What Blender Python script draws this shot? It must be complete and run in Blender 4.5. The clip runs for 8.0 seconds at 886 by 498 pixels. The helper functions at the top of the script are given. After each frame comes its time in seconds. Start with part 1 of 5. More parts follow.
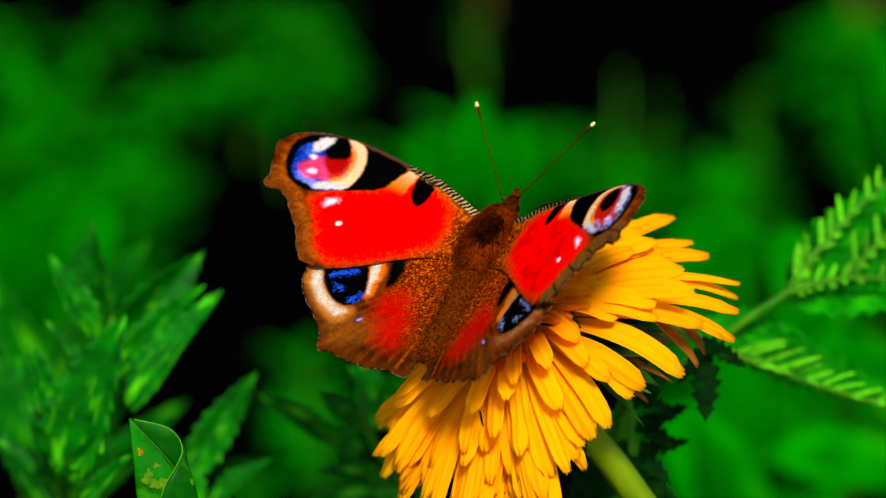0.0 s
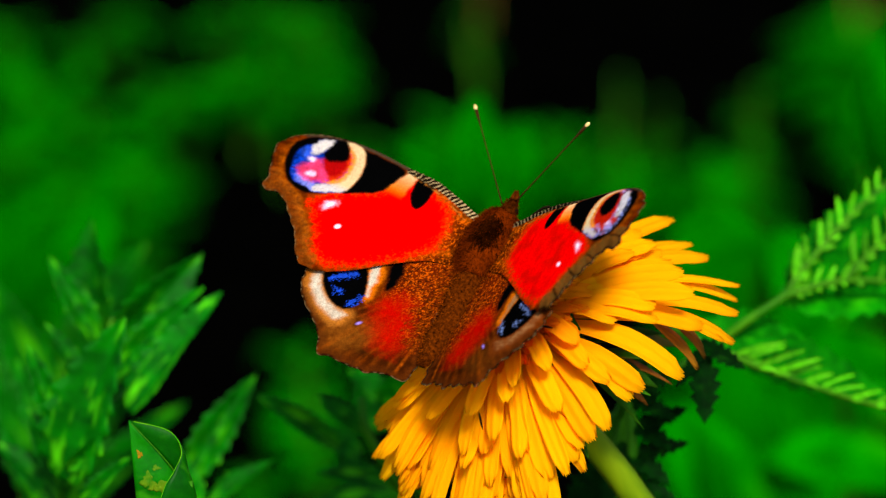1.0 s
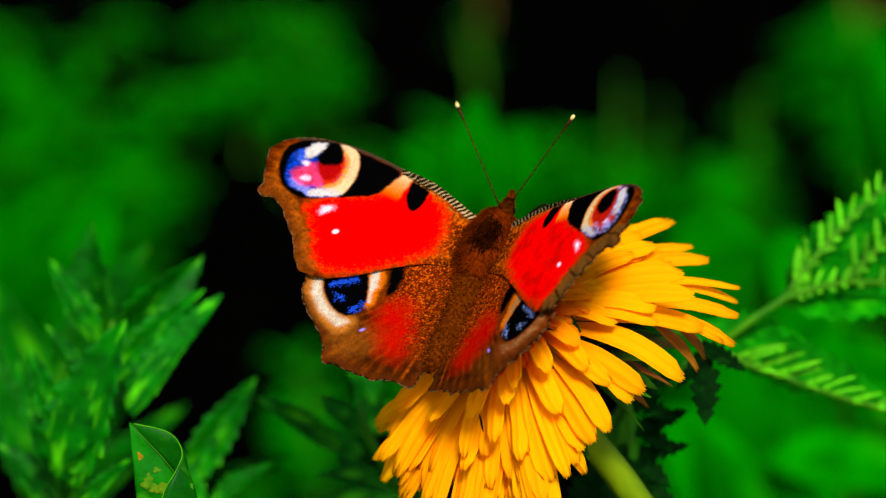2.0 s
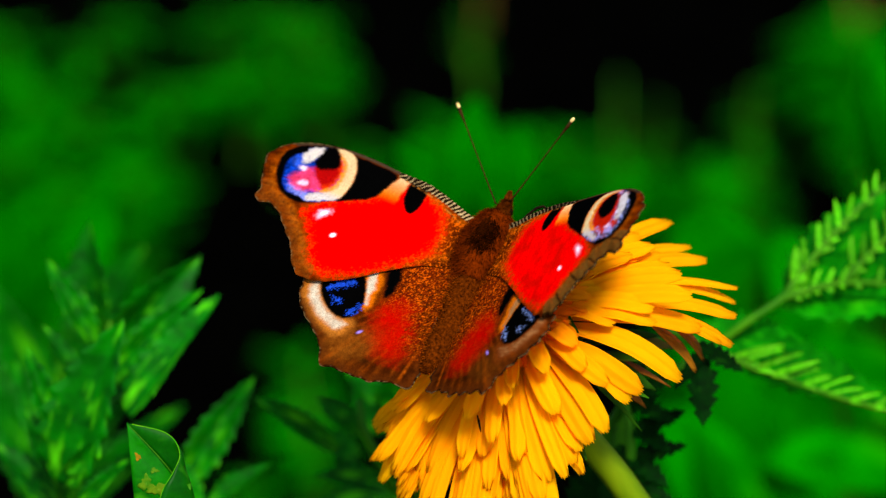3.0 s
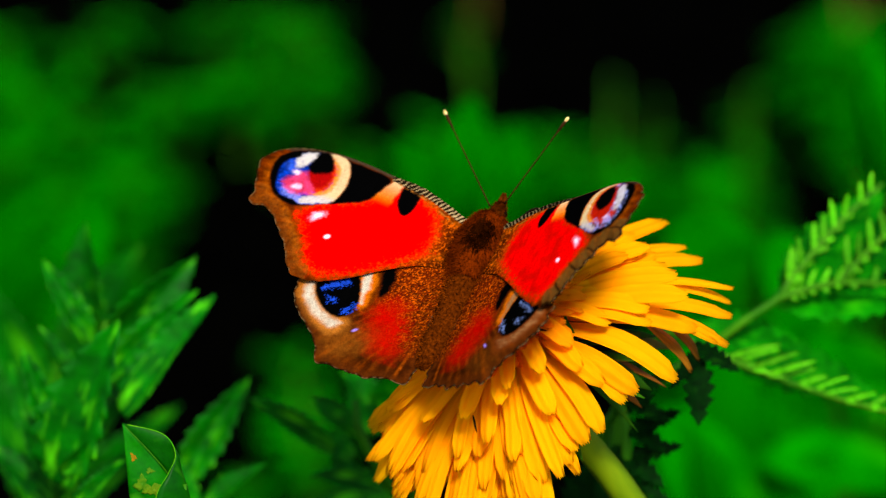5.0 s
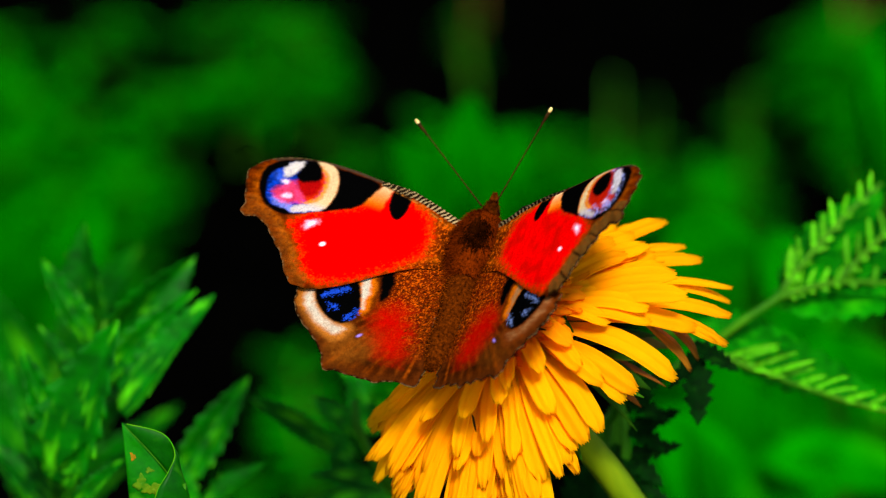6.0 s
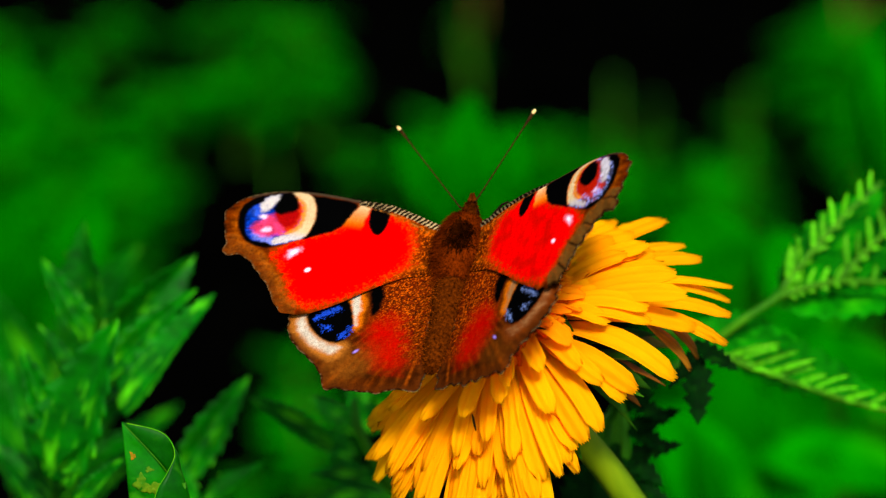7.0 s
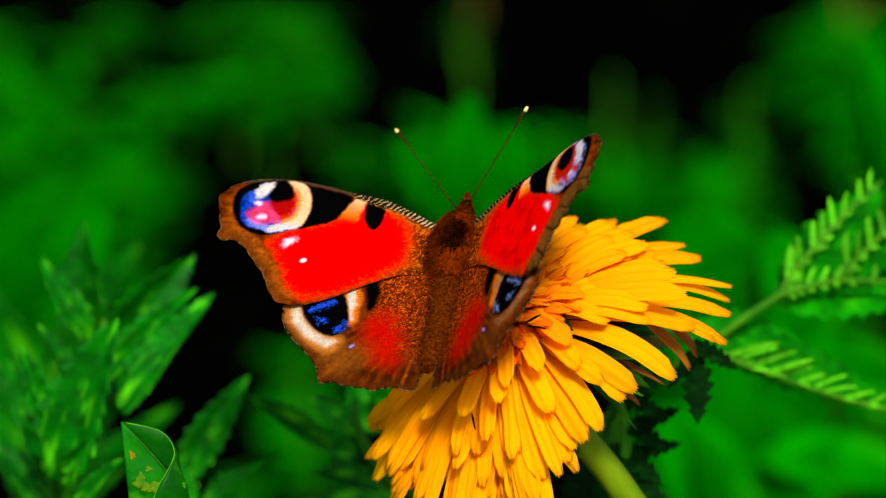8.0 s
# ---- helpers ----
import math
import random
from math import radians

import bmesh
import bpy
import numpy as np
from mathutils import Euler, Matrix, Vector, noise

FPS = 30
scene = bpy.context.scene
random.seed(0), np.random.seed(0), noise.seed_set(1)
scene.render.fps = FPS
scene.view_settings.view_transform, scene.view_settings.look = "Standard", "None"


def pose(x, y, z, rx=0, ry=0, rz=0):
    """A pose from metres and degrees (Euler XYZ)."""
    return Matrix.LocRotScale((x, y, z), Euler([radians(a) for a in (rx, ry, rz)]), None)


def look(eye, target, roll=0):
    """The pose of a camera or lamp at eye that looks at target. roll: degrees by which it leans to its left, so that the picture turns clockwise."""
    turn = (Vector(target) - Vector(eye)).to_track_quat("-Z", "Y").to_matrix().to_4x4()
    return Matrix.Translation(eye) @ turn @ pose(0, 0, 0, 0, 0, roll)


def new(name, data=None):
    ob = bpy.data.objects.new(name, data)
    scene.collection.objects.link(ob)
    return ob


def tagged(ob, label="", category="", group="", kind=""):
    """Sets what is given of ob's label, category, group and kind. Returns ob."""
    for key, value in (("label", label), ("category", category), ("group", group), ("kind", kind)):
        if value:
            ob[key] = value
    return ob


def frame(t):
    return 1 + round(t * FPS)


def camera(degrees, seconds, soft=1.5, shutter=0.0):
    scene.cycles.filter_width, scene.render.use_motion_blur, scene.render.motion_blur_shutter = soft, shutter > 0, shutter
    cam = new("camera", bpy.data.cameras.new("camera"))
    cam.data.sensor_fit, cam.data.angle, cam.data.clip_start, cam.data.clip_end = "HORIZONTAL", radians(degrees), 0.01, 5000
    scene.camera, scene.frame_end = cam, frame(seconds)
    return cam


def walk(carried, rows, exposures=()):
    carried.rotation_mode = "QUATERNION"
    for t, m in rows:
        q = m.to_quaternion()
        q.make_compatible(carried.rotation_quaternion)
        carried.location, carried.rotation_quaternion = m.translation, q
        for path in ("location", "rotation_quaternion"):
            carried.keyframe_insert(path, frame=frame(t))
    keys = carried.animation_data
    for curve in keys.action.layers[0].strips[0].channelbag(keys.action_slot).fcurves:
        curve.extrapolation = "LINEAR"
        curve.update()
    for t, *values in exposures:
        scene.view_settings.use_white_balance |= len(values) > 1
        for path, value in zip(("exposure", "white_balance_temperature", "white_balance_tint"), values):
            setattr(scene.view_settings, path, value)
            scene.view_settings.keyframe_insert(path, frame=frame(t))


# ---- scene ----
# ---- the camera: a long lens on a tripod, panning by a hair ----
EYE = Vector((0.0, -0.4386, 0.4772))
AIM = Vector((0.0, 0.0, 0.30))
MM = 0.001
# the slope on which the flower is looked at: x to the right, y up the slope, z towards the eye
SLOPE = Matrix.Translation(AIM) @ look(EYE, AIM).to_quaternion().to_matrix().to_4x4()


def on_slope(x, y, z):
    """A place from millimetres on the slope."""
    return SLOPE @ Vector((x * MM, y * MM, z * MM))


PAN_ROWS = [
    (0, -0.00, 0.00),
    (0.5, 0.04, 0.13),
    (1, 0.09, 0.28),
    (1.5, -0.02, 0.45),
    (3, 0.32, 0.62),
    (3.5, 0.51, 0.68),
    (4, 0.49, 0.74),
    (4.5, 0.72, 0.68),
    (6, 0.98, 0.57),
    (6.5, 1.00, 0.47),
    (7, 1.00, 0.47),
    (7.5, 1.00, 0.40),
    (8, 1.06, 0.38),
]

cam = camera(14.0, 8.0, soft=1.25)
cam.data.dof.use_dof = True
cam.data.dof.focus_distance = 0.464
cam.data.dof.aperture_fstop = 15.0
walk(cam, [(t, look(EYE, on_slope(x, y, 0))) for t, x, y in PAN_ROWS])

# ---- daylight: a high sun, slightly veiled, over the viewer's right shoulder ----
SUN_WAY = SLOPE.to_3x3() @ Vector((0.10, 0.46, 0.88)).normalized()
world = bpy.data.worlds.new("sky")
scene.world = world
world.use_nodes = True
sky = world.node_tree.nodes.new("ShaderNodeTexSky")
sky.sky_type, sky.sun_disc = "NISHITA", False
sky.sun_elevation = math.asin(SUN_WAY.z)
sky.sun_rotation = math.atan2(SUN_WAY.x, SUN_WAY.y)
background = world.node_tree.nodes["Background"]
background.inputs["Strength"].default_value = 0.15
world.node_tree.links.new(sky.outputs["Color"], background.inputs["Color"])
sun = new("sun", bpy.data.lights.new("sun", "SUN"))
sun.data.energy, sun.data.angle, sun.data.color = 4.2, radians(12.0), (1.0, 0.95, 0.86)
sun.matrix_world = look(SUN_WAY * 3, (0, 0, 0))
scene.view_settings.exposure = 0.93


# ---- materials ----
def nodes_of(name):
    m = bpy.data.materials.new(name)
    m.use_nodes = True
    t = m.node_tree
    return m, t, t.nodes["Principled BSDF"], t.nodes["Material Output"]


def add(t, kind, **values):
    n = t.nodes.new(kind)
    for key, value in values.items():
        n.inputs[key].default_value = value
    return n


def ramp(t, fac, stops):
    r = t.nodes.new("ShaderNodeValToRGB")
    while len(r.color_ramp.elements) < len(stops):
        r.color_ramp.elements.new(0.5)
    for e, (p, c) in zip(r.color_ramp.elements, stops):
        e.position, e.color = p, (*c, 1)
    t.links.new(fac, r.inputs["Fac"])
    return r.outputs["Color"]


def noise_of(t, scale, stretch=(1, 1, 1), detail=4.0, rough=0.6):
    co = t.nodes.new("ShaderNodeTexCoord")
    mp = add(t, "ShaderNodeMapping", Scale=stretch)
    t.links.new(co.outputs["Object"], mp.inputs["Vector"])
    n = add(t, "ShaderNodeTexNoise", Scale=scale, Detail=detail, Roughness=rough)
    t.links.new(mp.outputs["Vector"], n.inputs["Vector"])
    return n.outputs["Fac"]


def blend(t, a, b, fac, mode="MIX"):
    m = t.nodes.new("ShaderNodeMix")
    m.data_type, m.blend_type = "RGBA", mode
    for socket, value in ((m.inputs[6], a), (m.inputs[7], b), (m.inputs[0], fac)):
        if isinstance(value, bpy.types.NodeSocket):
            t.links.new(value, socket)
        else:
            socket.default_value = value
    return m.outputs[2]


def bump_of(t, height, strength, distance):
    b = add(t, "ShaderNodeBump", Strength=strength, Distance=distance)
    t.links.new(height, b.inputs["Height"])
    return b.outputs["Normal"]


def thin(t, bsdf, out, colour, share):
    """Lets part of the light through, as petals and leaves do."""
    tr = t.nodes.new("ShaderNodeBsdfTranslucent")
    mx = add(t, "ShaderNodeMixShader", Fac=share)
    t.links.new(colour, tr.inputs["Color"])
    t.links.new(bsdf.outputs[0], mx.inputs[1])
    t.links.new(tr.outputs[0], mx.inputs[2])
    t.links.new(mx.outputs[0], out.inputs["Surface"])


def leaf_material(name, dark, light, sheen_blotch, gloss=0.35, spec=0.25, let=0.3, size=1.0):
    """Leaf green in two tones, pale streaks that paint in highlights along with a few yellowed blotches, fine relief
    along the veins.
    """
    m, t, b, out = nodes_of(name)
    coarse = noise_of(t, 60 / size)
    fine = noise_of(t, 500 / size, (1, 0.35, 1))
    info = t.nodes.new("ShaderNodeObjectInfo")
    c = ramp(t, coarse, [(0.30, dark), (0.72, light)])
    # long pale streaks: highlights on the lobes painted into the colour
    spots = ramp(t, noise_of(t, 75 / size, (0.35, 2.2, 1), detail=2.5), [(0.57, (0, 0, 0)), (0.70, (0.85, 0.85, 0.85))])
    c = blend(t, c, (*sheen_blotch, 1), spots)
    tone = add(t, "ShaderNodeMapRange")
    tone.inputs["To Min"].default_value, tone.inputs["To Max"].default_value = 0.6, 1.4
    t.links.new(info.outputs["Random"], tone.inputs["Value"])
    grain = add(t, "ShaderNodeMapRange")
    grain.inputs["To Min"].default_value, grain.inputs["To Max"].default_value = 0.75, 1.25
    t.links.new(fine, grain.inputs["Value"])
    both = t.nodes.new("ShaderNodeMath")
    both.operation = "MULTIPLY"
    t.links.new(tone.outputs[0], both.inputs[0])
    t.links.new(grain.outputs[0], both.inputs[1])
    c = blend(t, c, both.outputs[0], 1.0, "MULTIPLY")
    t.links.new(c, b.inputs["Base Color"])
    b.inputs["Roughness"].default_value = gloss
    b.inputs["Specular IOR Level"].default_value = spec
    t.links.new(bump_of(t, fine, 0.35, 0.0004 * size), b.inputs["Normal"])
    thin(t, b, out, c, let)
    return m


def floret_material(name, deep, bright):
    """Waxy yellow straps, streaked along their length."""
    m, t, b, out = nodes_of(name)
    streak = noise_of(t, 900, (0.05, 1, 1), detail=3.0)
    cloud = noise_of(t, 140)
    info = t.nodes.new("ShaderNodeObjectInfo")
    co = t.nodes.new("ShaderNodeTexCoord")
    split = t.nodes.new("ShaderNodeSeparateXYZ")
    t.links.new(co.outputs["Object"], split.inputs[0])
    along = add(t, "ShaderNodeMapRange")
    along.inputs["From Min"].default_value, along.inputs["From Max"].default_value = 0.003, 0.014
    t.links.new(split.outputs[0], along.inputs["Value"])
    mixed = t.nodes.new("ShaderNodeMath")
    mixed.operation = "MULTIPLY_ADD"
    t.links.new(cloud, mixed.inputs[0])
    mixed.inputs[1].default_value = 0.55
    t.links.new(along.outputs[0], mixed.inputs[2])
    c = ramp(t, mixed.outputs[0], [(0.15, deep), (1.0, bright)])
    c = blend(t, c, (*deep, 1), ramp(t, info.outputs["Random"], [(0.0, (0, 0, 0)), (1.0, (0.35, 0.35, 0.35))]))
    c = blend(t, c, ramp(t, streak, [(0.3, (0.93, 0.88, 0.8)), (0.7, (1, 1, 1))]), 0.8, "MULTIPLY")
    t.links.new(c, b.inputs["Base Color"])
    b.inputs["Roughness"].default_value = 0.55
    b.inputs["Specular IOR Level"].default_value = 0.0
    t.links.new(bump_of(t, streak, 0.4, 0.0002), b.inputs["Normal"])
    thin(t, b, out, c, 0.72)
    return m


def wing_material(name):
    """The painted scales of the upper side: the pattern is laid down in the mesh, grain and sheen come on top."""
    m, t, b, out = nodes_of(name)
    at = t.nodes.new("ShaderNodeAttribute")
    at.attribute_name = "pattern"
    scales = noise_of(t, 5200, detail=2.0, rough=0.7)
    rows = noise_of(t, 1500, (1, 0.25, 1), detail=2.0)
    c = blend(t, at.outputs["Color"], ramp(t, scales, [(0.34, (0.48, 0.46, 0.44)), (0.64, (1.25, 1.25, 1.25))]), 0.5, "MULTIPLY")
    c = blend(t, c, ramp(t, rows, [(0.3, (0.6, 0.6, 0.6)), (0.7, (0.9, 0.9, 0.9))]), 0.62, "MULTIPLY")
    t.links.new(c, b.inputs["Base Color"])
    b.inputs["Roughness"].default_value = 0.62
    b.inputs["Specular IOR Level"].default_value = 0.0
    t.links.new(bump_of(t, scales, 0.12, 0.00006), b.inputs["Normal"])
    return m


def plain(name, dark, light, scale, rough=0.6, spec=0.2, bump=0.3, stretch=(1, 1, 1), depth=0.0002):
    m, t, b, out = nodes_of(name)
    n = noise_of(t, scale, stretch)
    t.links.new(ramp(t, n, [(0.3, dark), (0.7, light)]), b.inputs["Base Color"])
    b.inputs["Roughness"].default_value = rough
    b.inputs["Specular IOR Level"].default_value = spec
    t.links.new(bump_of(t, n, bump, depth), b.inputs["Normal"])
    return m


WING = wing_material("wing_scales")
WING_UNDER = plain("wing_underside", (0.0101, 0.0059, 0.0025), (0.084, 0.0462, 0.0126), 900, 0.9, 0.0)
ABDOMEN_SKIN = plain("abdomen_scales", (0.008, 0.0014, 0.0001), (0.095, 0.016, 0.0005), 2300, 0.9, 0.0)
FUR = plain("body_fur", (0.009, 0.001, 0), (0.115, 0.0135, 0.0003), 330, 0.9, 0.0, 0.6)
FUR_GOLD = plain("golden_fur", (0.0252, 0.0038, 0), (0.21, 0.0353, 0.0005), 900, 0.9, 0.0)
HEAD_FUR = plain("head_fur", (0.0034, 0.0008, 0), (0.0588, 0.0101, 0.0005), 1500, 0.9, 0.0)
PLATE = plain("worn_thorax", (0.0015, 0.0004, 0), (0.020, 0.0035, 0.0002), 520, 0.9, 0.0, 0.6)
CHITIN = plain("dark_chitin", (0.0017, 0.0008, 0.0004), (0.0076, 0.0038, 0.0008), 1500, 0.6, 0.01)
ANTENNA = plain("antenna_brown", (0.005, 0.002, 0.0004), (0.030, 0.011, 0.001), 1500, 0.6, 0.02)
CLUB = plain("pale_club", (0.378, 0.2352, 0.0504), (0.63, 0.462, 0.168), 2500, 0.5, 0.2)
EYE_GLOSS = plain("compound_eye", (0.0017, 0.0008, 0.0004), (0.0067, 0.0025, 0.0008), 4000, 0.6, 0.01)
FLORET = floret_material("yellow_floret", (0.95, 0.35, 0.002), (0.99, 0.60, 0.002))
FLORET_INNER = floret_material("orange_floret", (0.94, 0.26, 0.005), (0.97, 0.46, 0.003))
BRACT = leaf_material("bract_green", (0.0034, 0.0252, 0), (0.0168, 0.0714, 0.0008), (0.084, 0.0588, 0.0034), 0.6, 0.04, 0.15, 0.5)
WITHERED = plain("withered_floret", (0.042, 0.0126, 0), (0.2352, 0.0882, 0.0017), 900, 0.7, 0.05, 0.4, (0.08, 1, 1))
BRACT_DRY = plain("dried_bract", (0.06, 0.02, 0.001), (0.20, 0.06, 0.003), 300, 0.6, 0.05)
OLIVE = plain("faded_bract", (0.02, 0.03, 0.0005), (0.11, 0.10, 0.002), 300, 0.6, 0.05)
STEM = plain("flower_stem", (0.0034, 0.05, 0), (0.17, 0.24, 0.002), 110, 0.6, 0.04, 0.2, (1, 1, 0.15))
LEAF = leaf_material("feathery_leaf_green", (0, 0.03, 0), (0.0008, 0.14, 0), (0.06, 0.42, 0.002), 0.45, 0.06)
# near-black green: the shade around the flower is put into the leaf colour
SHADED_LEAF = leaf_material("shaded_leaf_green", (0, 0.0034, 0), (0, 0.0134, 0), (0.0025, 0.0294, 0), 0.6, 0.02, 0.1)
FROND_BLADE = leaf_material("frond_blade_green", (0, 0.05, 0), (0.002, 0.15, 0), (0.02, 0.27, 0.0008), 0.6, 0.02, 0.3)
FERN = leaf_material("frond_green", (0.012, 0.18, 0), (0.10, 0.50, 0.001), (0.34, 0.70, 0.05), 0.45, 0.08, 0.35)
FOLDED = leaf_material("folded_leaf_green", (0, 0.0504, 0), (0.0034, 0.126, 0), (0.0252, 0.2016, 0.0017), 0.42, 0.05, 0.3, 0.3)
FAR = leaf_material("undergrowth_green", (0, 0.0504, 0), (0.0008, 0.2016, 0), (0.0294, 0.3528, 0.0008), 0.7, 0.0, 0.35, 2.5)
BROAD_LEAF = leaf_material("broad_leaf_green", (0, 0.0714, 0), (0.0008, 0.1554, 0), (0.0084, 0.2016, 0), 0.7, 0.0, 0.3, 3.0)
SCORCH = plain("scorched_leaf", (0.07, 0.06, 0.001), (0.22, 0.10, 0.002), 1800, 0.7, 0.02)
YELLOWED = plain("yellowed_leaf", (0.006, 0.08, 0.0003), (0.075, 0.135, 0.002), 900, 0.6, 0.03, 0.6)
STALK = plain("leaf_stalk", (0.0017, 0.0504, 0), (0.042, 0.168, 0.0017), 120, 0.6, 0.05, 0.2, (1, 1, 0.2))
RIM = plain("pale_leaf_edge", (0.0168, 0.168, 0.0008), (0.084, 0.2688, 0.0017), 300, 0.6, 0.02)
TWIG = plain("dry_twig", (0.084, 0.0336, 0.0067), (0.2016, 0.0924, 0.0168), 150, 0.8, 0.1)
# far darker than earth: deep shade and hard contrast put into the soil colour
SOIL = plain("shade_black_soil", (0.0001, 0.0001, 0.0001), (0.0004, 0.0004, 0.0003), 35, 1.0, 0.0, 0.8, depth=0.004)


# ---- mesh helpers ----
def mesh_of(name, verts, faces, materials, smooth=True):
    me = bpy.data.meshes.new(name)
    me.from_pydata([tuple(v) for v in verts], [], faces)
    for m in materials:
        me.materials.append(m)
    me.polygons.foreach_set("use_smooth", [smooth] * len(me.polygons))
    me.update()
    return me


def shell(nu, nv, fn, thick):
    """A closed thin body over the grid fn(s, t), s and t from 0 to 1: both faces and the rim. Returns vertices and faces."""
    top = [[np.array(fn(i / nu, j / nv)) for j in range(nv + 1)] for i in range(nu + 1)]
    verts, faces = [], []
    w = nv + 1
    low = []
    for i in range(nu + 1):
        for j in range(w):
            a = top[min(i + 1, nu)][j] - top[max(i - 1, 0)][j]
            b = top[i][min(j + 1, nv)] - top[i][max(j - 1, 0)]
            n = np.cross(a, b)
            size = np.linalg.norm(n)
            n = n / size if size > 1e-14 else np.array((0, 0, 1.0))
            verts.append(top[i][j])
            low.append(top[i][j] - n * thick)
    k = len(verts)
    verts += low
    for i in range(nu):
        for j in range(nv):
            a, b, c, d = i * w + j, (i + 1) * w + j, (i + 1) * w + j + 1, i * w + j + 1
            faces.append((a, b, c, d))
            faces.append((k + d, k + c, k + b, k + a))
    rim = [(i, 0) for i in range(nu)] + [(nu, j) for j in range(nv)] + [(i, nv) for i in range(nu, 0, -1)] + [(0, j) for j in range(nv, 0, -1)]
    for (i, j), (i2, j2) in zip(rim, rim[1:] + rim[:1]):
        a, b = i * w + j, i2 * w + j2
        faces.append((b, a, k + a, k + b))
    return verts, faces


def tube(points, radii, sides=10):
    """A round body along points, closed at both ends."""
    pts = [Vector(p) for p in points]
    verts, faces = [], []
    side = None
    for i, p in enumerate(pts):
        way = (pts[min(i + 1, len(pts) - 1)] - pts[max(i - 1, 0)]).normalized()
        if side is None:
            side = way.orthogonal().normalized()
        side = (side - way * side.dot(way)).normalized()
        up = way.cross(side)
        for j in range(sides):
            a = 2 * math.pi * j / sides
            verts.append(p + (side * math.cos(a) + up * math.sin(a)) * radii[i])
    for i in range(len(pts) - 1):
        for j in range(sides):
            a, b = i * sides + j, i * sides + (j + 1) % sides
            faces.append((a, b, b + sides, a + sides))
    faces.append(tuple(range(sides - 1, -1, -1)))
    faces.append(tuple(len(verts) - sides + j for j in range(sides)))
    return verts, faces


def curve_points(points, n):
    """n + 1 places on a smooth line through points."""
    p = [Vector(v) for v in points]
    p = [p[0] * 2 - p[1]] + p + [p[-1] * 2 - p[-2]]
    out = []
    spans = len(p) - 3
    for i in range(n + 1):
        u = i / n * spans
        k = min(int(u), spans - 1)
        u -= k
        a, b, c, d = p[k:k + 4]
        out.append(0.5 * (2 * b + (c - a) * u + (2 * a - 5 * b + 4 * c - d) * u * u + (3 * b - a - 3 * c + d) * u ** 3))
    return out


def part(name, data, parent, label="", m=None):
    """Links a mesh as one part under a thing or a part."""
    ob = new(name, data)
    ob.parent = parent
    if m is not None:
        ob.matrix_basis = m
    if label:
        ob["label"] = label
    return ob


def joined(pieces):
    verts, faces = [], []
    for v, f in pieces:
        k = len(verts)
        verts += list(v)
        faces += [tuple(i + k for i in face) for face in f]
    return verts, faces


def aimed(base, tip, up):
    """A pose at base whose x axis runs to tip and whose z axis leans to up."""
    x = (Vector(tip) - Vector(base)).normalized()
    z = Vector(up)
    z = (z - x * z.dot(x)).normalized()
    y = z.cross(x)
    m = Matrix((x, y, z)).transposed().to_4x4()
    m.translation = base
    return m


# ---- the ground ----
def build_ground():
    verts, faces = [], []
    radii = [0.0, 0.15, 0.3, 0.45, 0.6, 0.75, 0.9, 1.05, 1.2, 1.4, 1.6, 1.9, 2.3, 3, 4, 7, 15, 40, 120, 400, 1500]
    n = 48
    for i, r in enumerate(radii):
        for j in range(n):
            a = 2 * math.pi * j / n
            x, y = r * math.cos(a), 0.4 + r * math.sin(a)
            z = 0.012 * noise.noise(Vector((x * 6, y * 6, 0))) if r < 4 else 0.0
            verts.append((x, y, z))
    for i in range(len(radii) - 1):
        for j in range(n):
            a, b = i * n + j, i * n + (j + 1) % n
            faces.append((a, a + n, b + n, b))
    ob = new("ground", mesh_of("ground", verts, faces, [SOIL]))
    tagged(ob, "soil between the plants, deep shade painted into its black", "ground", kind="structure")


build_ground()


# ---- the butterfly ----
def value_noise(p, cell, seed):
    """Smooth noise from 0 to 1 on the plane."""
    r = np.random.default_rng(seed).random((64, 64))
    q = np.asarray(p) / cell + 20.0
    i = np.floor(q).astype(int)
    f = q - i
    f = f * f * (3 - 2 * f)
    a, b = i[:, 0] % 64, i[:, 1] % 64
    a2, b2 = (a + 1) % 64, (b + 1) % 64
    return (r[a, b] * (1 - f[:, 0]) + r[a2, b] * f[:, 0]) * (1 - f[:, 1]) + (r[a, b2] * (1 - f[:, 0]) + r[a2, b2] * f[:, 0]) * f[:, 1]


def edge_distance(p, poly):
    """Distance to a closed outline, negative inside, and the nearest place on it."""
    poly = np.asarray(poly, float)
    best = np.full(len(p), 1e9)
    near = np.zeros_like(p)
    inside = np.zeros(len(p), bool)
    for a, b in zip(poly, np.roll(poly, -1, 0)):
        d = b - a
        u = np.clip(((p - a) @ d) / max(d @ d, 1e-12), 0, 1)
        c = a + u[:, None] * d
        e = np.hypot(*(p - c).T)
        hit = e < best
        best[hit], near[hit] = e[hit], c[hit]
        cross = (a[1] > p[:, 1]) != (b[1] > p[:, 1])
        with np.errstate(divide="ignore", invalid="ignore"):
            xs = a[0] + (p[:, 1] - a[1]) * d[0] / (d[1] if abs(d[1]) > 1e-12 else 1e-12)
        inside ^= cross & (p[:, 0] < xs)
    return np.where(inside, -best, best), near


def rounded(points, n):
    """A closed smooth outline through points."""
    p = [Vector((*v, 0)) for v in points]
    out = []
    m = len(p)
    for k in range(m):
        a, b, c, d = p[k - 1], p[k], p[(k + 1) % m], p[(k + 2) % m]
        for i in range(n):
            u = i / n
            q = 0.5 * (2 * b + (c - a) * u + (2 * a - 5 * b + 4 * c - d) * u * u + (3 * b - a - 3 * c + d) * u ** 3)
            out.append((q.x, q.y))
    return np.array(out)


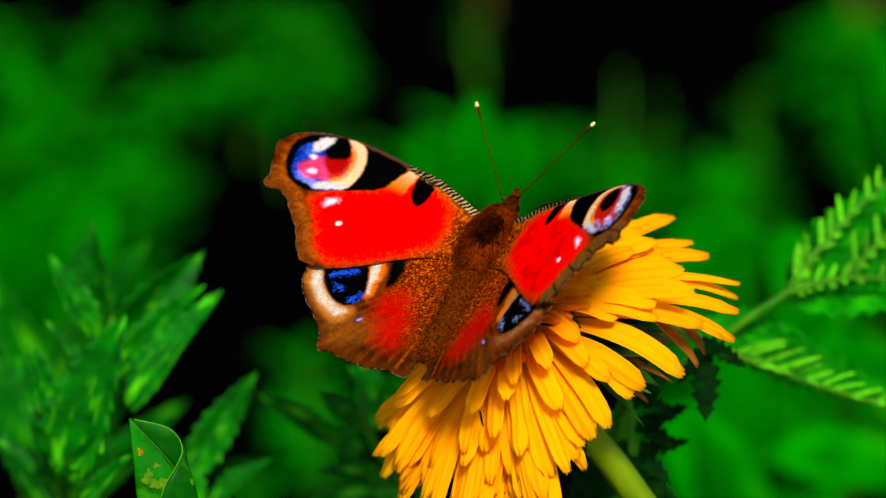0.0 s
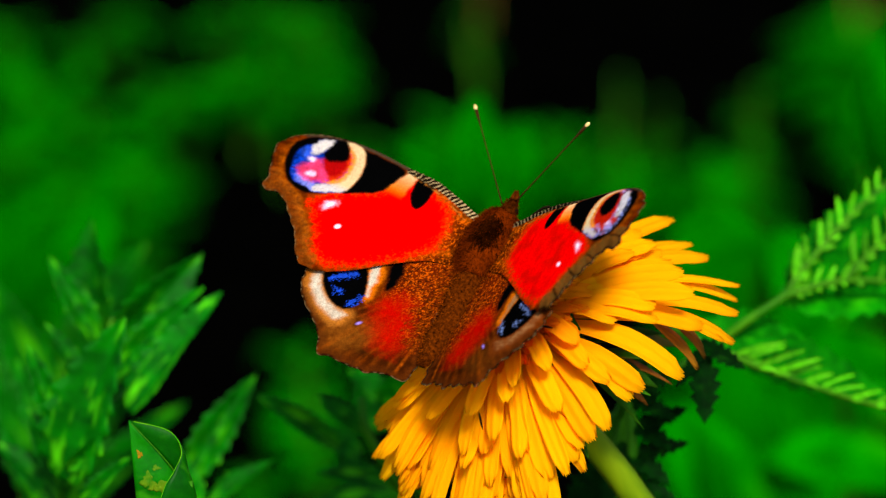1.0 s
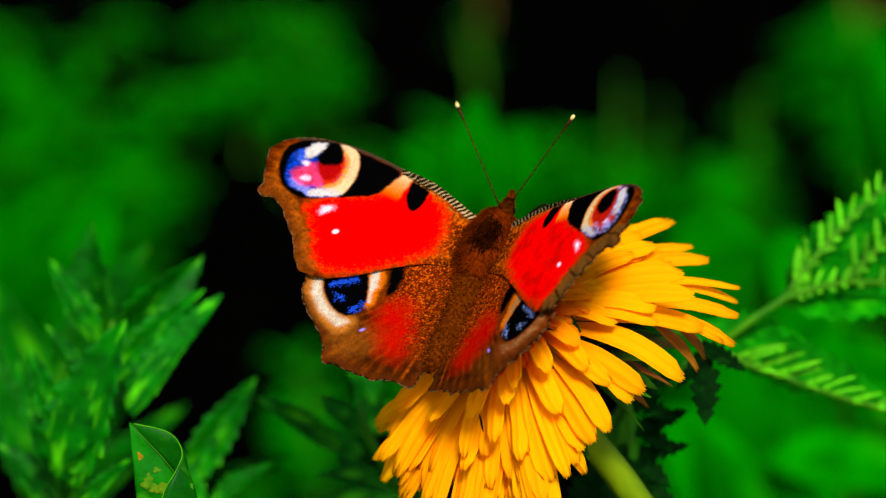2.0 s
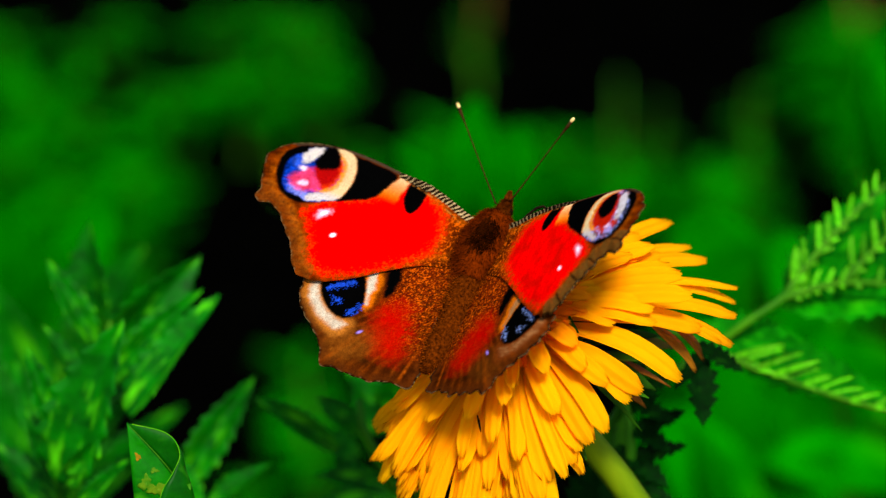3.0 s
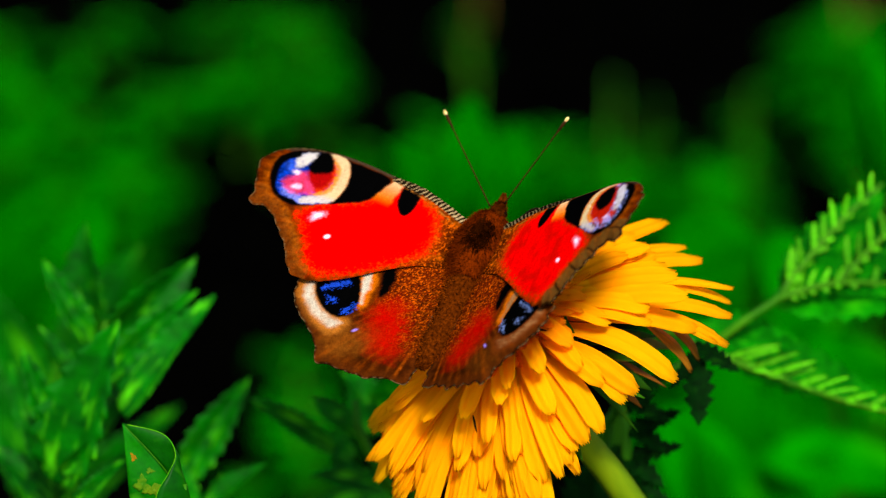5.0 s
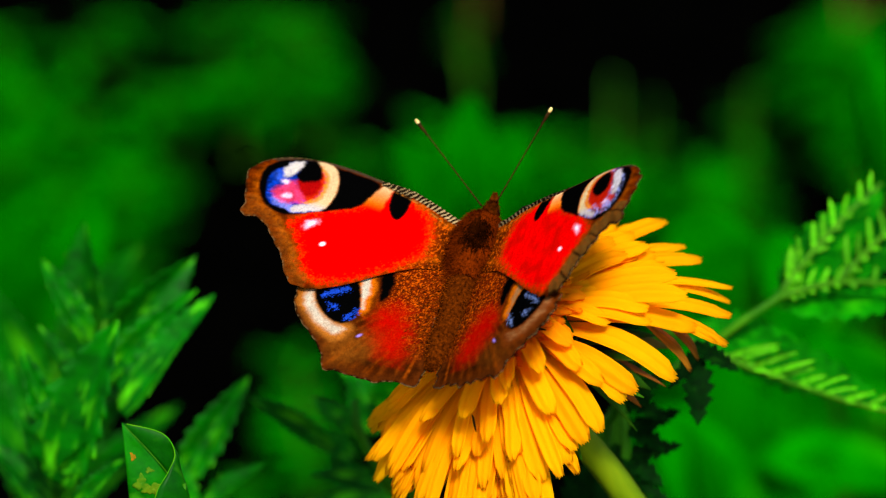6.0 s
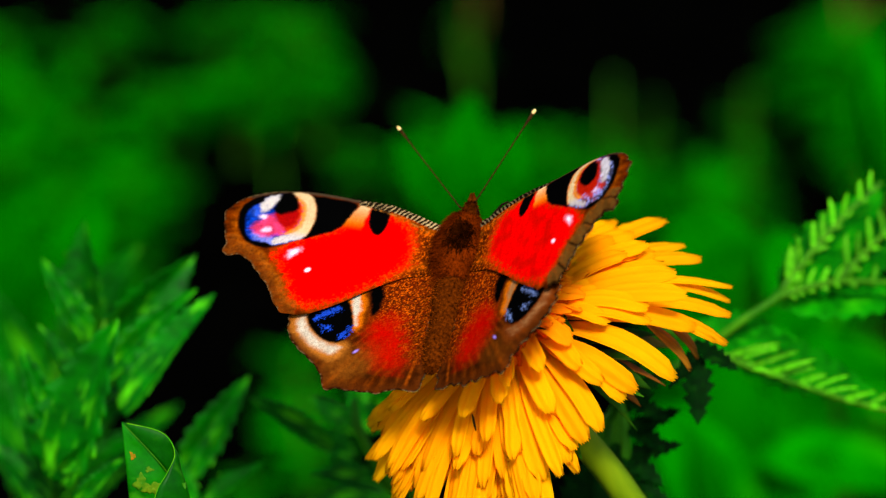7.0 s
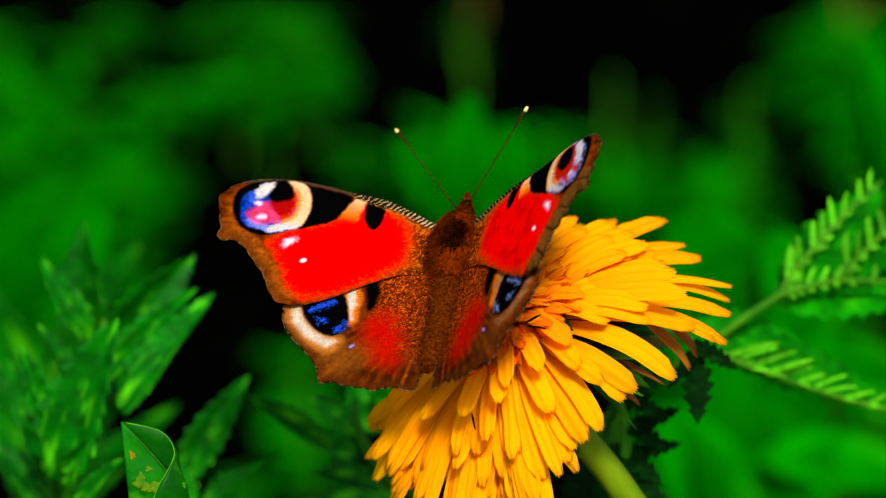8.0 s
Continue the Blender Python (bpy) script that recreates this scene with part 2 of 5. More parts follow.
def soft(distance, width):
    u = np.clip(0.5 - distance / width, 0, 1)
    return u * u * (3 - 2 * u)


def lay(colour, tone, mask):
    mask = np.clip(mask, 0, 1)[:, None]
    return colour * (1 - mask) + np.asarray(tone) * mask


def spot(p, centre, rx, ry, turn=0.0):
    """Distance-like measure of an ellipse, in millimetres."""
    d = p - np.array(centre)
    c, s = math.cos(radians(turn)), math.sin(radians(turn))
    x, y = d[:, 0] * c + d[:, 1] * s, -d[:, 0] * s + d[:, 1] * c
    return (np.hypot(x / rx, y / ry) - 1) * min(rx, ry)


def inside_of(p, points):
    """Distance to a smooth patch through points, negative inside."""
    return edge_distance(p, rounded(points, 5))[0]


BROWN, DARK_BROWN = (0.064, 0.0085, 0.0001), (0.007, 0.0022, 0.0005)
RED, BLACK, CREAM = (0.60, 0.000, 0.000), (0.0005, 0.0005, 0.0005), (0.42, 0.285, 0.135)
ORANGE, GOLD = (0.46, 0.095, 0.001), (0.50, 0.072, 0.001)

# outlines in millimetres: outwards from the hinge, forwards along the body
FORE_OUTLINE = [(0.3, -3.6), (2.5, -2.5), (6.9, -1.0), (9.5, -0.5), (12.7, -0.4), (16.2, -0.1), (19.9, -0.1), (22.8, -0.5), (25.4, -1.2), (27.6, -2.3),
                (29.0, -3.5), (30.0, -5.2), (29.6, -7.2), (29.2, -8.8), (28.8, -10.2), (29.0, -11.4), (28.1, -12.0), (26.8, -11.6), (25.3, -12.3), (24.1, -13.6),
                (23.1, -14.7), (21.9, -16.1), (21.1, -17.7), (20.2, -19.0), (19.0, -19.8), (16.4, -19.5), (13.8, -18.2), (11.4, -16.6), (9.1, -14.8), (4.8, -12.0), (0.3, -10.0)]
HIND_OUTLINE = [(0.6, -7.0), (5.0, -8.0), (10.0, -11.5), (15.0, -16.0), (18.2, -18.8), (18.4, -20.4), (18.2, -21.6), (17.6, -22.8), (16.5, -24.1), (15.0, -25.3), (13.9, -26.3), (12.9, -27.4),
                (12.2, -28.9), (11.6, -30.2), (10.2, -29.9), (8.4, -30.0), (6.3, -30.0), (4.6, -30.0), (3.1, -29.3), (1.4, -29.1), (-0.1, -29.2), (-0.6, -28.3),
                (-0.9, -26.3), (-1.0, -24.5), (-0.4, -22.0), (0.2, -18.0), (0.4, -12.0)]


def fore_pattern(p, edge, side):
    wob = (value_noise(p, 0.5, 1) - 0.5) * 0.5 + (value_noise(p, 0.18, 2) - 0.5) * 0.3
    rays = value_noise(p @ np.array(((0.45, 0.3), (-0.16, 1.7))), 0.42, 43)
    grain = value_noise(p, 0.16, 3)
    c = np.tile(np.array(BROWN), (len(p), 1)) * (0.55 + 0.9 * value_noise(p, 0.9, 4))[:, None] * (0.55 + 0.9 * rays)[:, None]
    c = lay(c, ORANGE, 0.40 * soft(np.abs(edge + 1.6) - 0.5, 1.0) * value_noise(p, 0.35, 6))
    c = lay(c, GOLD, soft(0.66 - grain, 0.12) * 0.8 * soft(p[:, 0] - 7.5, 5.0))
    c = lay(c, DARK_BROWN, soft(0.72 - value_noise(p, 0.22, 5), 0.1) * 0.55 * soft(p[:, 0] - 6.0, 4.0))
    red, _ = edge_distance(p, rounded([(22.2, -10.6), (18.5, -7.4), (14.8, -5.4), (13.6, -3.6), (11.8, -2.0), (9.1, -2.1), (6.4, -2.9), (4.9, -4.5), (4.3, -7.0), (4.8, -10.2),
                                       (8.8, -14.1), (12.1, -16.7), (16.4, -18.6), (18.6, -17.2), (19.9, -14.6), (21.3, -12.5)], 6))
    inner = soft(p[:, 0] - 6.5, 3.0)
    c = lay(c, (0.36, 0.024, 0.0), 0.7 * soft(red - 0.35 + wob * 1.6, 1.6 + 1.6 * inner))
    c = lay(c, RED, soft(red + 0.25 + wob * 1.5 + (value_noise(p, 0.2, 31) - 0.5) * 1.3, 1.3 + 0.7 * inner))
    near_front = (p[:, 1] > -1.8 - 0.12 * np.maximum(p[:, 0] - 22, 0)) & (p[:, 0] > 12.5) & (p[:, 0] < 27)
    c = lay(c, (0.035, 0.020, 0.010), np.where(near_front, soft(-edge - 0.45, 0.3), 0))
    black, _ = edge_distance(p, rounded([(19.6, -0.9), (15.5, -0.7), (13.1, -1.1), (12.9, -2.0), (13.7, -4.2), (14.9, -5.7), (16.6, -6.8), (19.2, -8.0), (18.8, -6.0), (18.7, -3.5)], 5))
    c = lay(c, BLACK, soft(black + wob * 0.35, 0.35))
    along = np.clip((-1.1 - p[:, 1]) / 3.6, 0, 1)
    line = np.abs(p[:, 0] - (11.75 + along * 1.2)) - (0.75 + 0.5 * along)
    band = soft(line + wob * 0.5, 0.5) * soft(p[:, 1] + 0.9, 0.3) * soft(-4.6 - p[:, 1], 1.8)
    tone = np.array(CREAM) * (1 - along[:, None]) ** 2 + np.array(ORANGE) * (1 - (1 - along[:, None]) ** 2)
    # right band painted brighter to offset the weaker light on that wing
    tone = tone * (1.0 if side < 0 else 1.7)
    c = c * (1 - band[:, None]) + tone * band[:, None]
    bar, _ = edge_distance(p, rounded([(8.7, -1.2), (8.4, -2.9), (8.7, -4.9), (9.4, -5.8), (10.4, -5.2), (11.0, -3.6), (10.9, -1.5)], 5))
    c = lay(c, BLACK, soft(bar + wob * 0.3 + (0.0 if side < 0 else 0.25), 0.3))
    ring = inside_of(p, [(22.0, -0.6), (25.6, -1.7), (27.3, -3.0), (28.1, -4.6), (27.9, -6.8), (26.8, -8.9), (25.5, -9.9), (23.7, -10.1), (22.2, -9.7), (20.0, -8.5), (18.5, -7.3), (18.0, -5.0), (18.1, -3.0), (19.0, -1.0), (20.5, -0.3)])
    c = lay(c, BLACK, soft(ring + wob * 0.3, 0.35))
    disc = inside_of(p, [(25.3, -2.8), (26.5, -3.8), (27.1, -5.3), (26.8, -7.0), (26.4, -8.4), (25.3, -9.2), (23.8, -9.2), (22.4, -9.5), (20.0, -8.4), (18.6, -7.3), (18.1, -5.2), (18.2, -3.0), (19.0, -1.1), (20.5, -0.35), (22.0, -0.6), (23.3, -1.2), (25.1, -2.0)])
    fleck = value_noise(p, 0.24, 33) * 0.5 + value_noise(p, 0.55, 34) * 0.5
    streaks = rays * 0.6 + fleck * 0.4
    # right eyespot paler: iridescence seen at its angle, painted into the pattern
    if side < 0:
        tint = np.array((0.001, 0.024, 0.26)) * (0.15 + 1.3 * streaks)[:, None]
        tint = lay(tint, (0.03, 0.08, 0.40), 0.4 * soft(spot(p, (25.6, -4.6), 1.1, 0.8, 40) + wob, 1.2))
        tint = lay(tint, BLACK, 0.55 * soft(spot(p, (26.9, -6.2), 0.35, 1.6, 10) + wob, 0.6))
        tint = lay(tint, (0.11, 0.13, 0.40), 0.85 * soft(spot(p, (23.7, -8.8), 2.0, 0.75, 18) + wob * 0.7, 0.7))
    else:
        tint = lay(np.tile(np.array((0.015, 0.012, 0.015)), (len(p), 1)), (0.17, 0.20, 0.46), 0.85 * soft(0.50 - fleck, 0.16))
        tint = lay(tint, (0.40, 0.05, 0.05), 0.8 * soft(np.abs(value_noise(p, 0.3, 57) - 0.5) - 0.10, 0.1) * soft(p[:, 0] - 25.2, 1.0))
        tint = lay(tint, (0.03, 0.03, 0.06), 0.85 * soft(streaks - 0.42, 0.10))
    pink = inside_of(p, [(26.0, -7.4), (25.1, -5.9), (23.6, -4.6), (21.4, -5.7), (21.7, -7.6), (24.1, -8.3)])
    tint = lay(tint, (0.42, 0.020, 0.06) if side < 0 else (0.44, 0.02, 0.012), (0.95 if side < 0 else 0.9 * soft(fleck - 0.60, 0.2)) * soft(pink + wob * 1.0, 1.1))
    tint = lay(tint, (0.56, 0.40, 0.56), 0.85 * soft(spot(p, (24.9, -5.2), 0.5, 0.32, -30) + wob * 0.4, 0.5))
    tint = lay(tint, (0.60, 0.38, 0.52), 0.75 * soft(spot(p, (23.9, -7.2), 0.6, 0.4, -20) + wob * 0.4, 0.5))
    tint = tint * (0.55 + 0.9 * fleck)[:, None]
    white = inside_of(p, [(25.2, -4.3), (25.6, -3.2), (25.2, -2.1), (24.3, -1.3), (23.2, -1.2), (22.9, -2.2), (23.8, -3.2), (24.4, -4.2)] if side < 0 else
                      [(24.2, -1.7), (25.6, -2.9), (26.2, -4.6), (26.1, -6.2), (25.2, -6.4), (24.7, -4.8), (23.9, -2.9)])
    tint = lay(tint, (0.40, 0.35, 0.30) if side < 0 else (0.42, 0.38, 0.38), soft(white + wob * 0.7, 0.6) * (0.6 + 0.6 * fleck))
    cream = inside_of(p, [(22.0, -0.6), (20.5, -0.3), (19.0, -1.1), (18.2, -3.0), (18.1, -5.2), (18.6, -7.3), (20.0, -8.4), (22.4, -9.4), (22.8, -8.5), (21.4, -7.8), (20.0, -6.5), (19.5, -5.2), (19.4, -3.8), (19.7, -2.4), (21.0, -1.2)])
    low = soft(p[:, 1] + 7.3, 1.4)[:, None]
    tone = np.array(CREAM if side < 0 else (0.48, 0.34, 0.16)) * (1 - low) + np.array((0.36, 0.31, 0.29)) * low
    orange = inside_of(p, [(21.2, -1.9), (20.2, -2.4), (19.8, -3.8), (19.9, -5.2), (20.3, -6.4), (21.4, -7.2), (21.7, -6.2), (21.0, -5.4), (20.9, -4.0), (21.2, -2.9)])
    tint = lay(tint, (0.36, 0.012, 0.001), soft(orange - 0.2 + wob * 0.8, 1.0))
    tint = lay(tint, (0.55, 0.15, 0.006), 0.9 * soft(cream - 0.40 + wob * 0.6, 0.5) * (p[:, 1] > -7.6))
    m = soft(cream + wob * 0.45 + (rays - 0.5) * 0.3 + (0.0 if side < 0 else 0.22), 0.55)[:, None]
    tint = tint * (1 - m) + tone * m
    tint = lay(tint, (0.52, 0.15, 0.006), 0.65 * soft(np.abs(orange - 0.15) - 0.22 + wob * 0.7, 0.6) * (p[:, 0] < 21.0) * (p[:, 1] > -7.4))
    heart = inside_of(p, [(23.3, -4.3), (20.9, -3.0), (20.4, -4.6), (20.9, -6.0), (22.2, -6.1)] if side < 0 else [(20.6, -3.4), (22.0, -2.2), (23.6, -4.3), (23.2, -6.6), (20.9, -5.8)])
    tint = lay(tint, (0.22, 0.001, 0.001) if side < 0 else (0.30, 0.006, 0.001), soft(heart - (0.15 if side < 0 else 0.75) + wob * 0.8, 0.7))
    pupil = inside_of(p, [(23.7, -3.8), (23.3, -2.4), (23.0, -1.0), (22.2, -0.7), (21.5, -1.1), (20.8, -2.3), (20.7, -3.4), (21.7, -3.9), (22.8, -4.3)] if side < 0 else [(20.5, -3.2), (21.9, -1.8), (23.2, -3.4), (23.2, -5.0), (22.0, -5.4), (20.8, -4.6)])
    tint = lay(tint, BLACK, soft(pupil + wob * 0.6 - (0.15 if side < 0 else 0.35), 0.5))
    inside = soft(disc + wob * 0.3, 0.35)[:, None]
    c = c * (1 - inside) + tint * inside
    c = lay(c, (0.60, 0.30, 0.40), 0.85 * soft(spot(p, (19.7, -10.25), 1.1, 0.5, -47) + wob * 0.6, 0.5))
    c = lay(c, (0.68, 0.60, 0.68), soft(spot(p, (19.6, -10.2), 0.5, 0.22, -47) + wob * 0.2, 0.3))
    c = lay(c, (0.66, 0.55, 0.66), soft(spot(p, (17.3, -12.7), 0.40, 0.28, -45), 0.25))
    # the ribbed front edge
    slot = np.abs(((p[:, 0] * 1.35 + p[:, 1] * 1.2 + 0.55 * value_noise(p, 0.6, 21)) % 1.0) - 0.5)
    slot = slot + 0.12 * (value_noise(p, 0.3, 36) - 0.5) + 0.10 * np.clip((3 - p[:, 0]) / 6, -1, 0.2)
    stripe = np.where((p[:, 0] < 12.8) & (p[:, 1] > -4.6), soft(-edge - 1.05, 0.25), 0) * (p[:, 1] > -4.4)
    far_in = (p[:, 1] > np.interp(p[:, 0], [0, 2.5, 6.9, 9.5, 12.8], [-6.2, -4.4, -2.4, -1.75, -1.2]))
    tone = np.where((slot > 0.31)[:, None], np.array((0.30, 0.20, 0.085)), np.array((0.008, 0.005, 0.002)))
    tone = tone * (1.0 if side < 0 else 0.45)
    m = (stripe * far_in)[:, None]
    c = c * (1 - m) + tone * m
    seam = np.abs(p[:, 1] - np.interp(p[:, 0], [0, 2.5, 6.9, 9.5, 12.8], [-6.2, -4.4, -2.4, -1.75, -1.2]))
    c = lay(c, (0.26, 0.085, 0.010), np.where(p[:, 0] < 12, soft(seam - 0.12, 0.15), 0) * soft(0.62 - value_noise(p, 0.35, 58), 0.3) * 0.8)
    outer = p[:, 0] > 19.8
    c = lay(c, DARK_BROWN, np.where(outer, soft(-edge - 0.22 + wob * 0.5, 0.3), 0) * 0.85)
    c = lay(c, (0.22, 0.14, 0.07), np.where(outer, soft(-edge - 0.12, 0.12), 0) * soft(0.66 - value_noise(p, 0.25, 23), 0.2) * 0.05)
    # the margin: scalloped, with dark seams between the lobes and pale tips of scales
    lobes = np.abs(((np.arctan2(p[:, 1] + 6, p[:, 0] - 8) * 5.2 + 0.1 * wob) % 1.0) - 0.5)
    border = np.where((p[:, 0] > 17.5) & (p[:, 1] < -8.5), soft(-edge - 2.0 + wob * 0.8, 0.5), 0) * soft(-red - 0.2, 0.5)
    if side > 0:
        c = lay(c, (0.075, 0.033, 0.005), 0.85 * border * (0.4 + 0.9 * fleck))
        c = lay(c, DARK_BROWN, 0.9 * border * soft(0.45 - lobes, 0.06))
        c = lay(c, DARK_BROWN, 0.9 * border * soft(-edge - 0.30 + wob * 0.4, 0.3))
        # red of the right wing darkened in clouds, standing in for its shading
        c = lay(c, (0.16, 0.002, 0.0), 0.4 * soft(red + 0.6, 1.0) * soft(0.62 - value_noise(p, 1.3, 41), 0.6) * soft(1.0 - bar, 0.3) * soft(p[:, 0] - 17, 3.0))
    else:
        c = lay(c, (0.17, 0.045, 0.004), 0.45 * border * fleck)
    c = lay(c, (0.20, 0.12, 0.045), 0.3 * np.where(outer, soft(-edge - 0.14, 0.14), 0) * soft(0.56 - value_noise(p, 0.3, 47), 0.15))
    return np.clip(c, 0, 1)


def hind_pattern(p, edge, side):
    wob = (value_noise(p, 0.6, 11) - 0.5) * 0.6 + (value_noise(p, 0.2, 12) - 0.5) * 0.3
    grain = value_noise(p, 0.13, 13)
    c = np.tile(np.array((0.062, 0.0095, 0.0002)), (len(p), 1)) * (0.4 + 0.9 * value_noise(p, 1.1, 14))[:, None]
    ray = np.arctan2(p[:, 1] + 10.0, p[:, 0] + 1.0)
    c = lay(c, (0.21, 0.036, 0.001), 0.85 * soft(np.abs(((ray * 13.0 + 0.6 * value_noise(p, 1.5, 37)) % 1.0) - 0.5) - 0.18, 0.3) * soft(p[:, 1] + 20, 6.0) * value_noise(p, 0.5, 15))
    c = lay(c, DARK_BROWN, 0.55 * soft(0.06 - np.abs(((ray * 4.5) % 1.0) - 0.5), 0.05) * soft(p[:, 1] + 21, 3.0))
    body = soft(p[:, 0] - 5.5 - 0.25 * np.clip(p[:, 1] + 25, -4, 8), 3.0) * soft(-24.0 - p[:, 1], 5.0)
    c = lay(c, (0.095, 0.007, 0.0002), 0.75 * body)
    c = lay(c, GOLD, soft(0.66 - grain, 0.12) * 0.72 * body)
    c = lay(c, DARK_BROWN, soft(0.66 - value_noise(p, 0.15, 16), 0.1) * 0.8 * body)
    red = inside_of(p, [(7.7, -21.1), (5.9, -18.2), (3.9, -18.6), (2.7, -22.2), (2.7, -24.6), (3.5, -26.0), (5.8, -25.0)])
    c = lay(c, (0.25, 0.001, 0.0), (0.75 + 0.35 * value_noise(p, 1.3, 38)) * soft(red - 0.3 + wob * 1.8, 3.6))
    c = lay(c, (0.17, 0.045, 0.003), (0.55 if side < 0 else 0.2) * soft(spot(p, (9.6, -26.2), 3.6, 2.2, -35) + wob, 3.0) * (0.4 + 0.8 * value_noise(p, 0.5, 45)))
    left = inside_of(p, [(16.0, -18.7), (17.5, -19.6), (17.3, -21.5), (15.8, -23.2), (14.3, -24.4), (12.4, -25.0), (11.1, -24.8), (10.4, -23.4), (11.8, -22.9), (13.6, -22.2), (15.4, -20.6)])
    # right wing's cream painted darker to offset the sun it faces
    c = lay(c, (0.34, 0.105, 0.010) if side < 0 else (0.11, 0.020, 0.002), 0.75 * soft(left - 0.5 + wob * 0.7, 1.6))
    cream = (0.35, 0.30, 0.22) if side < 0 else (0.24, 0.10, 0.03)
    streaked = 1.0 if side < 0 else 0.45 + 0.75 * soft(0.5 - value_noise(p @ np.array(((0.5, 0.4), (-0.3, 1.6))), 0.5, 52), 0.5)
    c = lay(c, cream, streaked * (1.0 if side < 0 else 0.6) * (0.75 + 0.35 * value_noise(p, 0.5, 40)) * soft(left + 0.45 + wob * 0.6, 1.0))
    right = inside_of(p, [(11.0, -15.2), (9.9, -14.8), (9.2, -16.7), (9.3, -18.4), (9.3, -20.0), (9.9, -19.6), (10.6, -17.3)])
    c = lay(c, ORANGE, 0.8 * soft(right - 0.5 + wob * 0.7, 1.1))
    c = lay(c, cream, soft(right + 0.22 + wob * 0.5, 0.6))
    c = lay(c, BLACK, soft(inside_of(p, [(15.8, -20.1), (16.0, -18.8), (13.6, -16.9), (11.6, -15.9), (10.3, -18.0), (9.9, -20.5), (10.7, -22.4), (12.4, -22.9), (14.5, -21.8)]) + wob * 0.35, 0.4))
    bar = inside_of(p, [(8.7, -14.1), (7.2, -13.2), (6.7, -15.6), (7.0, -17.4), (7.8, -18.1), (8.3, -16.1)])
    c = lay(c, BLACK, soft(bar + wob * 0.5, 0.7))
    for patch in ([(15.2, -19.5), (14.1, -18.0), (12.5, -16.9), (11.8, -17.6), (13.7, -19.4)], [(14.0, -20.6), (12.7, -20.0), (12.4, -20.9), (13.3, -21.3)], [(11.5, -21.9), (10.2, -20.3), (9.9, -20.8), (10.9, -22.2)]):
        blue = soft(inside_of(p, patch) + 0.22 + wob * 0.8 + (grain - 0.5) * 1.1, 0.3)
        # paler blue on the right paints in how iridescence changes with angle
        c = lay(c, (0.006, 0.040, 0.36) if side < 0 else (0.12, 0.17, 0.36), blue * (0.55 + 0.5 * value_noise(p, 0.25, 59) if side < 0 else 0.8 * soft(0.42 - value_noise(p, 0.2, 39), 0.15)))
    c = lay(c, (0.20, 0.13, 0.45), soft(spot(p, (8.7, -23.9), 0.36, 0.16, -45), 0.25))
    c = lay(c, (0.045, 0.009, 0.001), 0.7 * soft(-edge - 0.9 + wob, 1.2) * (p[:, 1] < -22))
    c = lay(c, DARK_BROWN, soft(-edge - 0.2 + wob * 0.5, 0.3) * 0.9 * (p[:, 1] < -19))
    c = lay(c, (0.20, 0.12, 0.045), soft(-edge - 0.14, 0.14) * soft(0.56 - value_noise(p, 0.3, 24), 0.15) * 0.3 * (p[:, 1] < -18))
    return np.clip(c, 0, 1)


